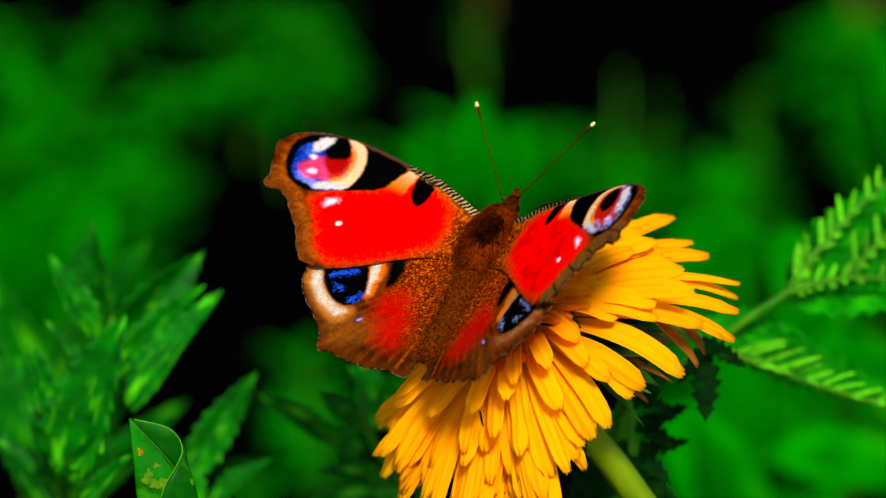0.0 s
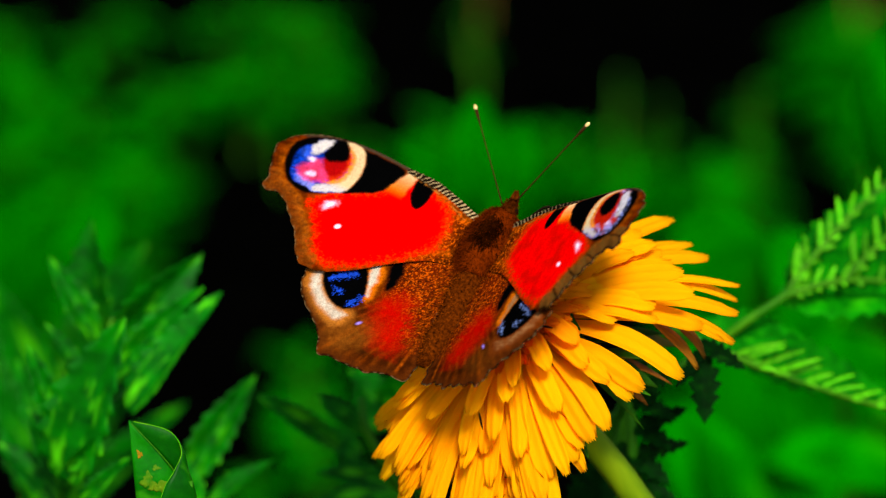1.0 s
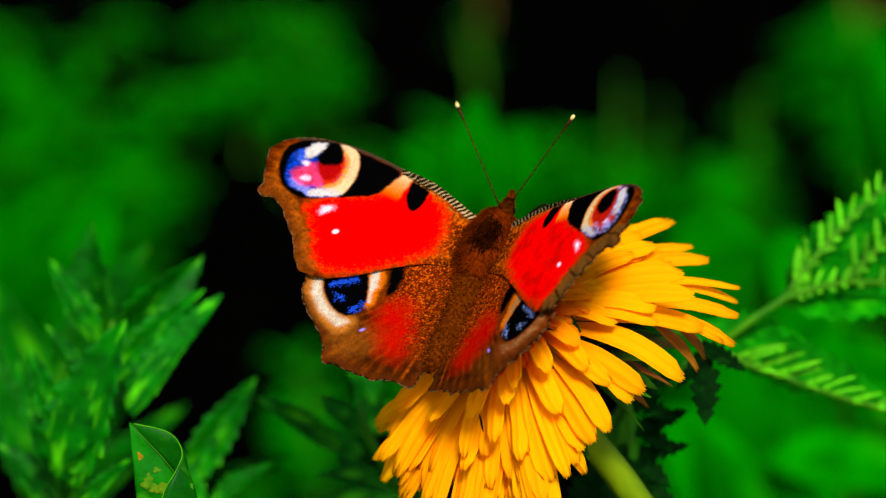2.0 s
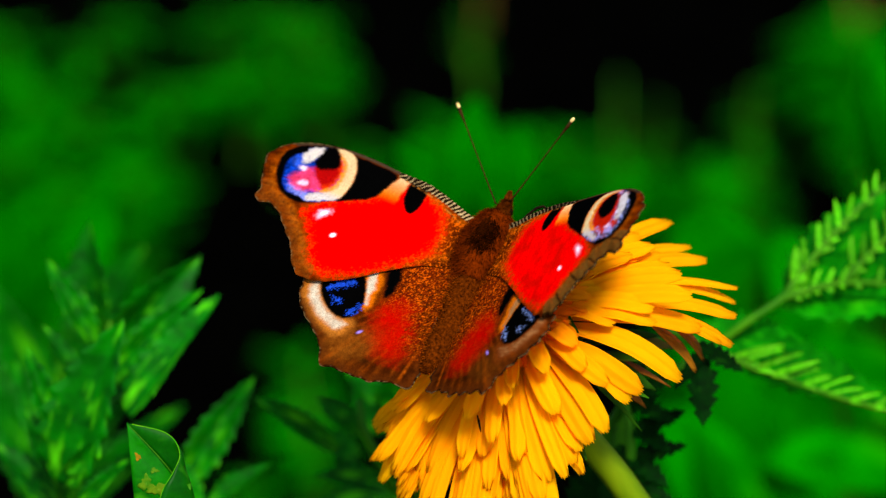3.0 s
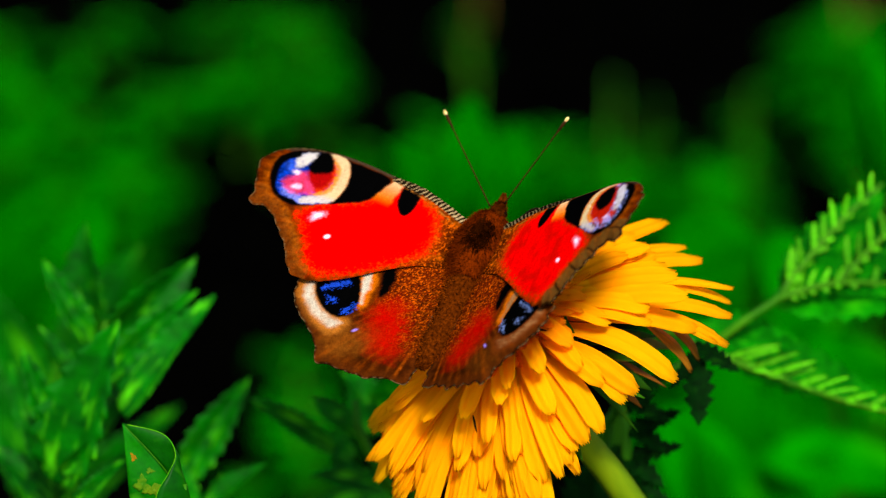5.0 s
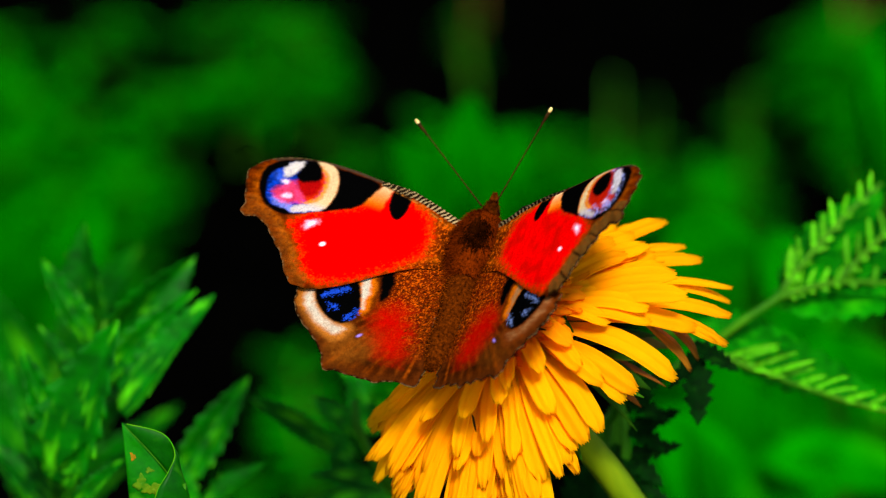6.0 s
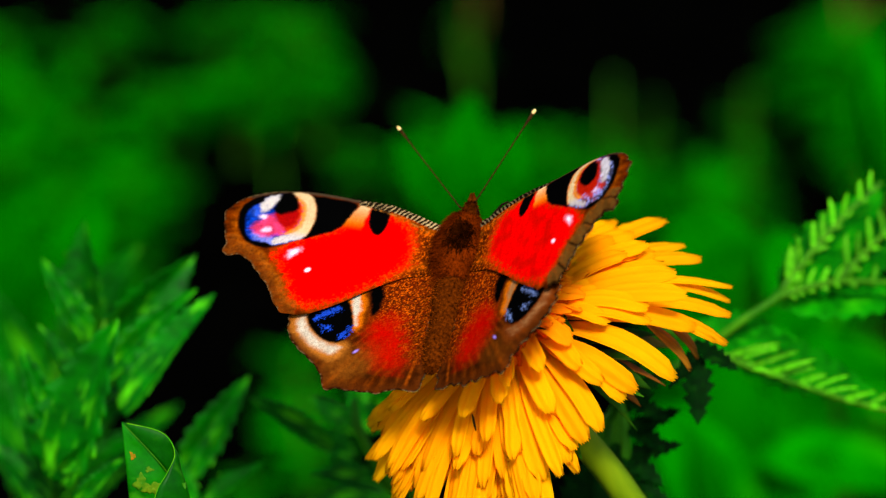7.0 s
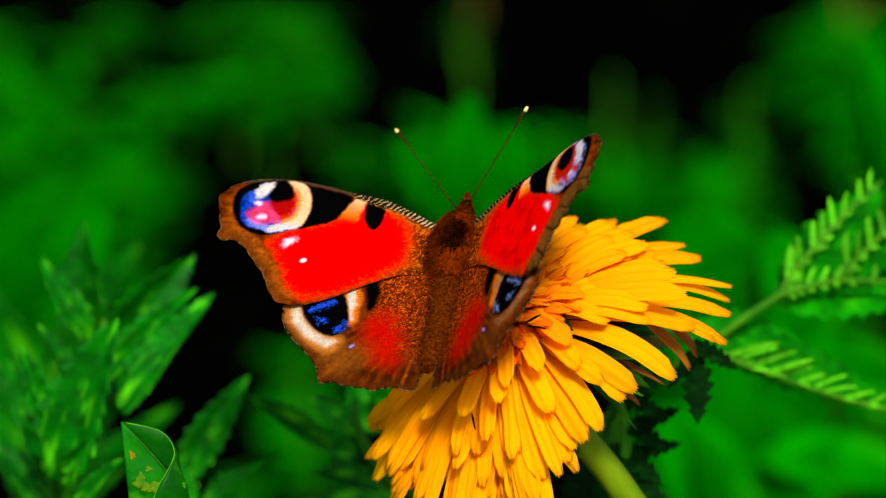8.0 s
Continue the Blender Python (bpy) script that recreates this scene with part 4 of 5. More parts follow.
    for x, y, z, width, material, note in ((28.3, -17.9, -1, 3.2, BRACT, ""), (30.4, -17.6, -3, 1.4, BRACT_DRY, "dried brown bract"), (27.2, -20.4, -4, 2.2, BRACT_DRY, "dried brown bract"), (26.6, -23.5, -2, 0.8, BRACT, "pale narrow bract"),
                                           (31.5, -12.6, -5, 3.4, OLIVE, "faded olive bract"), (20.0, -24.8, 0, 3.4, BRACT, "")):
        tip = inv @ on_slope(x, y, z)
        size = (tip - Vector((tip.x, tip.y, 0)).normalized() * 5.2 * MM - Vector((0, 0, -6 * MM))).length / MM
        plant("bract", strap_mesh("bract", size, width, 0.8, material, int(x * 10), True), tip, 5.2, -6.0, label=note)
    for x, y, z, width, foot in ((33.6, -15.2, -1, 2.5, 16), (34.7, -13.9, -3, 2.0, 17)):
        tip = inv @ on_slope(x, y, z)
        out = Vector((tip.x, tip.y, 0)).normalized()
        size = (tip - out * foot * MM - Vector((0, 0, -6 * MM))).length / MM
        plant("spent_floret", strap_mesh("spent_floret", size, width, 0.9, WITHERED, int(x * 10)), tip, foot, -6.0, label="withered brown-striped floret")
    # the stem bends from the head's axis to the ground
    top = HEAD_PLACE - HEAD_AXIS * 0.0115
    path = [top, on_slope(18.6, -23.6, -8), on_slope(26.0, -33.2, -13), on_slope(40, -56, -25)]
    last = path[-1]
    path += [Vector((last.x + 0.03, last.y + 0.012, last.z * 0.6)), Vector((last.x + 0.045, last.y + 0.016, -0.01))]
    pts = [inv @ q for q in curve_points(path, 30)]
    verts, faces = tube(pts, [(1.9 + 0.25 * i / 30) * MM for i in range(31)], 16)
    part("stem", mesh_of("stem", verts, faces, [STEM]), dandelion, "pale green hollow stem")
    return dandelion


build_dandelion()


# ---- leaves ----
def leaf_mesh(name, length, width, teeth, cut, droop, fold, material, seed, n=None, sharp=0.9, thick=0.25, shape=0.75):
    """A pointed leaf along x: toothed or lobed edge, folded along the midrib, drooping to its tip."""
    r = random.Random(seed)
    n = n or max(12, teeth * 4)
    sway = r.uniform(-0.08, 0.08) * length
    wave = r.uniform(0, 6.28)

    def at(s, t):
        v = 2 * t - 1
        body = math.sin(math.pi * min(1.0, 0.06 + 0.94 * s ** sharp)) ** shape
        saw = (s * teeth) % 1.0
        bite = 1 - cut * (saw if saw < 0.75 else (1 - saw) * 3) if teeth else 1.0
        w = 0.5 * width * body * (1 - (1 - bite) * abs(v) ** 0.5)
        x = length * (s + (0.10 * abs(v) * body * (width / length)))
        y = v * w + sway * s * s
        z = -droop * length * s * s + fold * abs(v) * w + 0.03 * width * math.sin(9 * s + wave) * v - 0.02 * width * math.exp(-(v / 0.12) ** 2)
        return (x * MM, y * MM, z * MM)

    return mesh_of(name, *shell(n, 6, at, thick * MM), [material])


def stalk_part(parent, points, r0, r1, material=STALK, name="stalk", label=""):
    pts = curve_points(points, 6 * (len(points) - 1))
    k = len(pts) - 1
    return part(name, mesh_of(name, *tube(pts, [(r0 + (r1 - r0) * i / k) * MM for i in range(k + 1)], 8), [material]), parent, label)


def rooted(p):
    """The way up from the ground to p."""
    return [Vector((p.x * 1.02, p.y + 0.015, -0.006)), Vector((p.x * 1.01, p.y + 0.008, p.z * 0.6))]


def spray(name, label, category, stalks, leaflets, meshes, group="", lean=0.45):
    """A compound leaf on the slope: stalk lines, and leaflets given by foot, tip and width in millimetres."""
    thing = new(name)
    tagged(thing, label, category, group)
    for points, r0, r1 in stalks:
        line = [on_slope(*p) for p in points]
        stalk_part(thing, rooted(line[0]) + line, r0 * 1.3, r1)
    r = random.Random(len(leaflets))
    for a, b, w, *way in leaflets:
        leaflet(thing, on_slope(*a), on_slope(*b), w, r.choice(meshes), r, lean, *way)
    return thing


def leaflet(thing, a, b, w, mesh, r, lean=0.45, way=None):
    up = SLOPE.to_3x3() @ Vector(way or (r.uniform(-lean, lean), 0.45 + r.uniform(-lean, lean) * 0.7, 0.9))
    ob = part("leaflet", mesh, thing)
    size = (b - a).length
    ob.matrix_basis = aimed(a, b, up) @ Matrix.Diagonal((size / 0.1, w * MM / 0.03, size / 0.1, 1))


def frond(label, branches, meshes, seed, blades):
    """A feathery frond: broad blades low down, and over them branches of points on the slope, with pairs of slim leaflets: (points, thickness, pairs, first, length, width, way out, way back)."""
    thing = new("frond")
    tagged(thing, label, "frond", "fronds")
    r = random.Random(seed)
    back_to_ground = True
    for points, thick, pairs, first, length, width, out, back in branches:
        way = [on_slope(*p) for p in points]
        if back_to_ground:
            stalk_part(thing, rooted(way[0]) + way[:1], thick * 1.5, thick)
            back_to_ground = False
        line = curve_points(way, 60)
        part("stalk", mesh_of("stalk", *tube(line, [thick * (1 - 0.6 * i / 60) * MM for i in range(61)], 8), [STALK]), thing)
        for k in range(pairs):
            f = first + (1 - first) * (k + 0.3) / pairs
            at = line[min(60, int(f * 60))]
            size = length * (1 - 0.45 * (k / pairs) ** 1.5)
            for way, share in ((out, 1.0), (back, 0.4)):
                v = Vector(way).normalized()
                v = SLOPE.to_3x3() @ (v + Vector((r.gauss(0, 0.09), r.gauss(0, 0.09), r.gauss(0, 0.25))))
                leaflet(thing, at, at + v * size * share * r.uniform(0.85, 1.1) * MM, width * (1 - 0.3 * k / pairs), r.choice(meshes), r, 0.8)
    for a, b, w in blades:
        leaflet(thing, on_slope(*a), on_slope(*b), w, r.choice(BLADE), r, 0.2)
    return thing


LOBED = [leaf_mesh("leaflet", 100, 36, 8, 0.32, 0.10, 0.7, LEAF, 1, 48, sharp=0.75, shape=0.85), leaf_mesh("leaflet", 100, 36, 9, 0.36, 0.05, 0.8, LEAF, 2, 54, sharp=0.7, shape=0.85),
         leaf_mesh("leaflet", 100, 36, 7, 0.34, 0.14, 0.65, LEAF, 3, 42, sharp=0.75, shape=0.85)]
BLADE = [leaf_mesh("blade", 100, 30, 9, 0.35, 0.08, 0.3, FROND_BLADE, 21, 54, sharp=0.75, shape=0.85), leaf_mesh("blade", 100, 30, 8, 0.35, 0.12, 0.35, FROND_BLADE, 22, 48, sharp=0.75, shape=0.85)]
SLIM = [leaf_mesh("leaflet", 100, 30, 5, 0.12, 0.08, 0.3, FERN, 4, 18), leaf_mesh("leaflet", 100, 30, 4, 0.15, 0.16, 0.45, FERN, 5, 18)]
SHADED = [leaf_mesh("leaflet", 100, 30, 5, 0.55, 0.10, 0.35, SHADED_LEAF, 9, sharp=0.75), leaf_mesh("leaflet", 100, 30, 6, 0.6, 0.05, 0.4, SHADED_LEAF, 10, sharp=0.75)]

spray('feathery_leaf', 'large green divided leaf with toothed lobes', 'leaf',
      [([(-56.3, -43.3, -60), (-54.2, -32.8, -52), (-50.9, -21.1, -48), (-47.4, -9.7, -45)], 0.55, 0.25)],
      [((-44.4, -23.2, -42), (-31.2, -6.4, -38), 6.3),
       ((-47.2, -18.4, -46), (-35.3, -4.5, -42), 4.0),
       ((-49.3, -15.1, -52), (-35.4, -0.2, -48), 7.6, (0.15, -0.40, 0.85)),
       ((-50.1, -13.0, -50), (-56.6, -1.1, -46), 3.9),
       ((-51.3, -19.4, -44), (-56.1, -10.2, -40), 3.2),
       ((-53.5, -28.0, -40), (-58.9, -13.5, -36), 3.7),
       ((-49.8, -12.4, -58), (-53.5, 4.0, -54), 7.5, (-0.5, -0.3, 0.75)),
       ((-52.9, -32.6, -36), (-46.8, -9.1, -27), 9.5, (-0.45, -0.45, 0.75)),
       ((-52.6, -30.6, -34), (-46.2, -25.5, -30), 2.8),
       ((-50.7, -35.7, -34), (-43.2, -28.9, -30), 2.6),
       ((-53.9, -33.9, -44), (-59.3, -22.6, -40), 4.4),
       ((-48.2, -21.4, -54), (-40.5, -12.2, -50), 4.3),
       ((-55.8, -35.8, -48), (-63.5, -27.4, -44), 5.0)], LOBED, 'divided leaves', 0.55)
spray('feathery_leaf', 'green divided leaf partly hidden by a larger one', 'leaf',
      [([(-56.9, -45.3, -74), (-56.6, -37.3, -70), (-57.7, -29.5, -66)], 0.5, 0.3)],
      [((-56.3, -37.2, -68), (-43.9, -16.7, -64), 4.1),
       ((-57.1, -36.3, -68), (-47.9, -14.2, -64), 4.1),
       ((-55.4, -38.9, -68), (-40.7, -27.7, -64), 3.8),
       ((-58.0, -30.4, -68), (-64.3, -16.7, -64), 3.8)], LOBED, 'divided leaves', 0.55)
spray('feathery_leaf', 'green divided leaf standing behind another', 'leaf',
      [([(-66.1, -49.4, -135), (-64.1, -38.6, -130), (-63.1, -28.0, -125), (-61.7, -18.5, -120)], 0.6, 0.3)],
      [((-64.1, -43.0, -125), (-75.0, -18.3, -115), 6.9),
       ((-62.2, -43.0, -125), (-41.8, -25.7, -115), 5.9),
       ((-65.0, -29.9, -125), (-72.2, -3.6, -115), 7.9),
       ((-62.2, -24.3, -125), (-51.0, 1.9, -115), 7.9)], LOBED, 'divided leaves')
spray('feathery_leaf', 'green divided leaf with toothed lobes', 'leaf',
      [([(-42.1, -45.0, -60), (-39.4, -38.2, -58), (-37.1, -33.8, -55)], 1.0, 0.5)],
      [((-37.8, -34.0, -58), (-28.3, -17.7, -55), 5.2),
       ((-36.1, -38.2, -58), (-40.0, -28.9, -55), 4.4),
       ((-34.4, -38.2, -58), (-26.0, -29.7, -55), 3.5)], LOBED, 'divided leaves', 0.55)
spray('feathery_leaf', 'green divided leaf half hidden under the flower', 'leaf',
      [([(-2.0, -43.0, -55), (-6.8, -33.2, -45), (-10.8, -25.6, -40), (-11.6, -20.8, -40)], 1.2, 0.5)],
      [((-15.2, -28.9, -55), (-26.6, -20.1, -51), 3.5),
       ((-11.2, -26.6, -59), (-18.6, -21.5, -57), 3.2),
       ((-12.1, -30.1, -63), (-18.8, -26.8, -63), 3.8),
       ((-7.8, -34.6, -55), (-18.4, -31.1, -51), 3.7),
       ((-8.6, -26.6, -59), (-12.8, -16.5, -57), 5.6),
       ((-5.4, -36.9, -63), (-20.5, -36.9, -63), 4.7),
       ((-6.9, -23.1, -55), (-6.9, -17.2, -51), 5.6),
       ((-10.3, -21.6, -59), (-13.6, -17.4, -57), 2.8),
       ((-12.1, -35.2, -63), (-16.2, -29.3, -63), 3.8)], LOBED, 'divided leaves')
frond('bright green feathery frond with slim leaflets',
      [([(24.9, -35.7, -46), (27.2, -22.6, -44), (33.6, -16.9, -42), (39.0, -13.2, -40), (43.6, -9.6, -38), (48.6, -6.2, -38), (49.8, -4.3, -38), (53.5, 0.0, -40), (58.5, 5.3, -42), (64.0, 10.0, -44)], 0.8, 9, 0.66, 4.9, 1.0, (0.02, 1, 0.1), (0.95, 0.3, 0.1)),
       ([(48.6, -6.2, -38), (52.6, -5.0, -39), (58.6, -4.1, -41), (68.8, -4.6, -45)], 0.7, 8, 0.10, 3.4, 0.9, (0.35, 1, 0.1), (0.9, -0.65, 0.1)),
       ([(57.0, -4.2, -41), (61.0, -0.5, -43), (66.0, 4.0, -46), (71.0, 8.0, -48)], 0.5, 7, 0.15, 4.6, 0.95, (0.0, 1, 0.1), (0.95, 0.1, 0.1))], SLIM, 1,
      [((49.5, -5.0, -42), (66.5, 9.0, -48), 9.5), ((48.0, -6.5, -42), (72.0, -6.5, -48), 9.0), ((57.0, -4.0, -45), (74.0, 7.0, -50), 8.0)])
frond('low green feathery frond with slim leaflets',
      [([(24.0, -35.5, -44), (26.3, -22.5, -42), (31.6, -12.7, -36), (36.2, -12.8, -34), (40.8, -14.6, -34), (45.2, -16.6, -35), (51.9, -18.9, -38), (58.5, -21.0, -40), (68.7, -23.6, -44)], 0.7, 11, 0.50, 6.2, 0.95, (0.92, 0.36, 0.1), (0.97, -0.10, 0.1))], SLIM, 2,
      [((36.0, -12.8, -38), (52.0, -10.5, -44), 9.0), ((40.0, -14.0, -39), (66.0, -19.0, -48), 9.5)])
# two leaves near the stem, their darkness is shade painted into the material
spray('feathery_leaf', 'lobed leaf under the flower, shade painted into its dark green', 'leaf',
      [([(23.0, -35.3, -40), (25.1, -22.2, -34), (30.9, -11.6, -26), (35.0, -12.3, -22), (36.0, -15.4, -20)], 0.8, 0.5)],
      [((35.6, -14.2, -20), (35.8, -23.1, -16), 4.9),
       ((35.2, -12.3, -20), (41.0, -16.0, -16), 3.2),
       ((36.0, -13.0, -20), (31.9, -18.3, -16), 2.4)], SHADED, 'divided leaves')
spray('feathery_leaf', 'lobed leaf behind the flower stem, shade painted into its dark green', 'leaf',
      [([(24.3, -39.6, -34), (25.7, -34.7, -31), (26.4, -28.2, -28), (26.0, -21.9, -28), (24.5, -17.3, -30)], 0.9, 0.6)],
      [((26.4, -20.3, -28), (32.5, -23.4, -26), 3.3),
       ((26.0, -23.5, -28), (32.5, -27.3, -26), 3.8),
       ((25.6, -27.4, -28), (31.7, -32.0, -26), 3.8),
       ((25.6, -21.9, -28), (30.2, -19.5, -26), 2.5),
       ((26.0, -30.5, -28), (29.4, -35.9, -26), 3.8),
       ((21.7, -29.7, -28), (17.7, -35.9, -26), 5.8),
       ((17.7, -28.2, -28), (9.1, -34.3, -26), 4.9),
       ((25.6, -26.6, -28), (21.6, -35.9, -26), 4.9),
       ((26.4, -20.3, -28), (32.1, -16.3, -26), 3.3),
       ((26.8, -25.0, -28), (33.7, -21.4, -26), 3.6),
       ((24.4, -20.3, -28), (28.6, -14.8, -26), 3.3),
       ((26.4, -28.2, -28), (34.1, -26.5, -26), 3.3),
       ((25.6, -32.1, -28), (32.5, -34.3, -26), 4.1)], SHADED, 'divided leaves')

# the sharp folded leaf low in the foreground
def build_folded_leaf():
    thing = new("folded_leaf")
    tagged(thing, "folded green leaf with yellow blotches and a curled edge", "leaf")
    edge = curve_points([on_slope(*p) for p in ((-40.8, -22.0, 4), (-40.5, -25.0, 4), (-40.2, -28.7, 3.5), (-39.9, -32.0, 3), (-39.2, -37.6, 2))], 40)
    rib = curve_points([on_slope(*p) for p in ((-40.8, -22.0, 4), (-38.1, -24.8, 4), (-36.1, -27.0, 4), (-34.8, -28.8, 3.5), (-33.5, -31.7, 3), (-32.6, -37.6, 2))], 40)
    fold = curve_points([on_slope(*p) for p in ((-40.8, -22.0, 4), (-36.8, -23.6, 4.5), (-33.1, -25.3, 5), (-31.3, -28.0, 5), (-29.7, -31.5, 5), (-28.3, -37.5, 4))], 40)
    rim = curve_points([on_slope(*p) for p in ((-40.8, -22.0, 4), (-35.6, -23.3, 4.5), (-33.8, -25.8, 5.5), (-34.6, -28.3, 6.5), (-36.0, -30.9, 7), (-37.7, -36.6, 6))], 40)
    near = SLOPE.to_3x3() @ Vector((0, 0, 1))

    def flat_half(s, t):
        i = round(s * 40)
        return edge[i].lerp(rib[i], t) + near * (0.35 * math.sin(math.pi * t) * math.sin(9 * s + 2) * min(1, 4 * s) - 0.3 * t ** 6 * min(1, 4 * s)) * MM

    def curled_half(s, t):
        i = round(s * 40)
        p = rib[i] * (1 - t) ** 2 + fold[i] * 2 * t * (1 - t) + rim[i] * t * t
        return p + near * (0.2 * math.sin(math.pi * t) * math.sin(11 * s) * min(1, 4 * s)) * MM
    part("blade", mesh_of("blade", *shell(40, 10, flat_half, 0.12 * MM), [FOLDED]), thing)
    part("curled_blade", mesh_of("curled_blade", *shell(40, 14, curled_half, 0.12 * MM), [FOLDED]), thing)
    # yellowed patches on the blade: middle and half size along and across
    for half, s0, ds, t0, dt, material in ((flat_half, 0.345, 0.035, 0.26, 0.085, SCORCH), (flat_half, 0.63, 0.085, 0.33, 0.16, YELLOWED), (flat_half, 0.71, 0.05, 0.55, 0.2, YELLOWED), (flat_half, 0.50, 0.03, 0.62, 0.10, YELLOWED), (curled_half, 0.90, 0.085, 0.22, 0.2, YELLOWED)):
        def patch(s, t):
            a, q = 2 * math.pi * t, s * (1 + 0.3 * math.sin(3 * 2 * math.pi * t + 9 * s0) + 0.2 * math.sin(7 * 2 * math.pi * t))
            u, v = (min(0.985, max(0.02, k)) for k in (s0 + ds * q * math.cos(a), t0 + dt * q * math.sin(a)))
            i = min(39, int(u * 40))
            f = u * 40 - i
            return half(i / 40, v) * (1 - f) + half((i + 1) / 40, v) * f + near * 0.07 * MM
        part("yellowed_patch", mesh_of("yellowed_patch", *shell(5, 28, patch, 0.03 * MM), [material]), thing, "yellowed patch on the leaf")
    part("curled_edge", mesh_of("curled_edge", *tube(rim[1:], [0.06 * MM] * 40, 7), [RIM]), thing, "pale curled leaf edge")
    part("midrib", mesh_of("midrib", *tube([p + near * 0.1 * MM for p in rib[1:]], [0.06 * MM] * 40, 7), [STALK]), thing)
    stalk_part(thing, rooted(rib[40]) + [rib[40], rib[36]], 0.6, 0.3)


build_folded_leaf()


# broad leaves close behind the flower
SMOOTH = [leaf_mesh("leaflet", 100, 30, 0, 0.0, 0.12, 0.12, BROAD_LEAF, 12, 20, shape=0.6), leaf_mesh("leaflet", 100, 30, 0, 0.0, 0.2, 0.2, BROAD_LEAF, 13, 20, shape=0.6)]
spray('broad_leaf', 'smooth broad green leaves behind the flower stem', 'leaf',
      [([(69.8, -80.3, -250), (66.6, -64.7, -240), (61.7, -54.2, -235)], 1.6, 1.0), ([(99.2, -63.3, -250), (93.9, -43.4, -240), (91.8, -22.1, -235)], 1.4, 0.8), ([(73.2, -64.3, -262), (65.2, -36.1, -250), (58.6, -13.3, -238)], 1.4, 0.8), ([(82.4, -64.3, -262), (81.1, -40.6, -250), (77.5, -17.7, -238)], 1.4, 0.8)],
      [((61.7, -57.5, -235), (54.5, -20.4, -215), 22.1),
       ((61.7, -57.5, -235), (44.3, -32.2, -215), 17.5),
       ((92.7, -43.1, -235), (66.4, -37.6, -215), 15.1),
       ((92.1, -23.2, -235), (70.7, -18.2, -215), 12.8),
       ((58.3, -13.2, -235), (49.1, 6.0, -215), 21.0),
       ((77.2, -17.6, -235), (65.3, 2.3, -215), 17.5),
       ((62.8, -57.5, -235), (73.9, -38.7, -215), 14.0)], SMOOTH)


spray('broad_leaf', 'blurred yellow-green leaves behind the butterfly', 'leaf',
      [([(13.9, -19.0, -290), (11.2, -4.6, -275), (8.8, 4.7, -265)], 1.6, 1.0)],
      [((7.6, 2.4, -260), (-5.4, 21.7, -235), 13.3),
       ((8.7, 2.4, -260), (3.4, 26.7, -235), 12.1),
       ((9.9, 2.4, -260), (13.4, 21.7, -235), 12.1),
       ((9.9, 2.4, -260), (21.7, 16.7, -235), 10.8)], SMOOTH)


spray('broad_leaf', 'blurred green leaves deep in the undergrowth', 'leaf',
      [([(-86.5, -42.9, -290), (-84.2, -30.3, -275), (-82.2, -18.3, -262)], 1.6, 1.0)],
      [((-83.1, -20.5, -260), (-85.3, 7.9, -235), 13.3),
       ((-80.8, -20.5, -260), (-68.6, 9.0, -235), 13.3),
       ((-82.0, -20.5, -260), (-77.0, 2.3, -235), 10.8)], SMOOTH)
spray('broad_leaf', 'blurred green leaves at the edge of the clearing', 'leaf',
      [([(105.0, -19.5, -310), (101.2, -1.1, -300), (96.3, 10.9, -290)], 1.6, 1.0)],
      [((96.3, 10.9, -290), (86.2, 38.3, -265), 8.8),
       ((97.5, 10.9, -290), (91.4, 42.9, -265), 10.0)], SMOOTH)


# ---- the undergrowth behind ----
BROAD = [leaf_mesh("leaf", 120, 46, 6, 0.22, 0.25, 0.15, FAR, 6, 24, thick=0.4), leaf_mesh("leaf", 120, 38, 7, 0.3, 0.35, 0.2, FAR, 7, 28, thick=0.4), leaf_mesh("leaf", 120, 32, 5, 0.35, 0.2, 0.2, FAR, 8, 20, thick=0.4)]


def build_plant(x, y, height, length, count, seed):
    r = random.Random(seed)
    thing = new("wild_plant")
    tagged(thing, "leafy green wild plant in the undergrowth", "plant", "undergrowth plants")
    thing.matrix_basis = pose(x, y, 0, 0, 0, r.uniform(0, 360))
    top = Vector((r.uniform(-0.01, 0.01), r.uniform(-0.01, 0.01), height))
    stalk_part(thing, [Vector((0, 0, -0.01)), top * 0.5 + Vector((0.004, 0, 0)), top], 1.0, 0.5, STALK, "stem")
    for i in range(count):
        f = 0.6 + 0.4 * (i + 0.5) / count
        a = i * 137.5 + r.uniform(-20, 20)
        ob = part("leaf", BROAD[i % 3], thing)
        k = length / 100 * r.uniform(0.75, 1.15) * (1.15 - 0.4 * f)
        ob.matrix_basis = Matrix.Translation(top * f) @ pose(0, 0, 0, 0, 0, a) @ pose(0, 0, 0, r.uniform(-15, 15), -r.uniform(0, 32), 0) @ Matrix.Scale(k, 4)


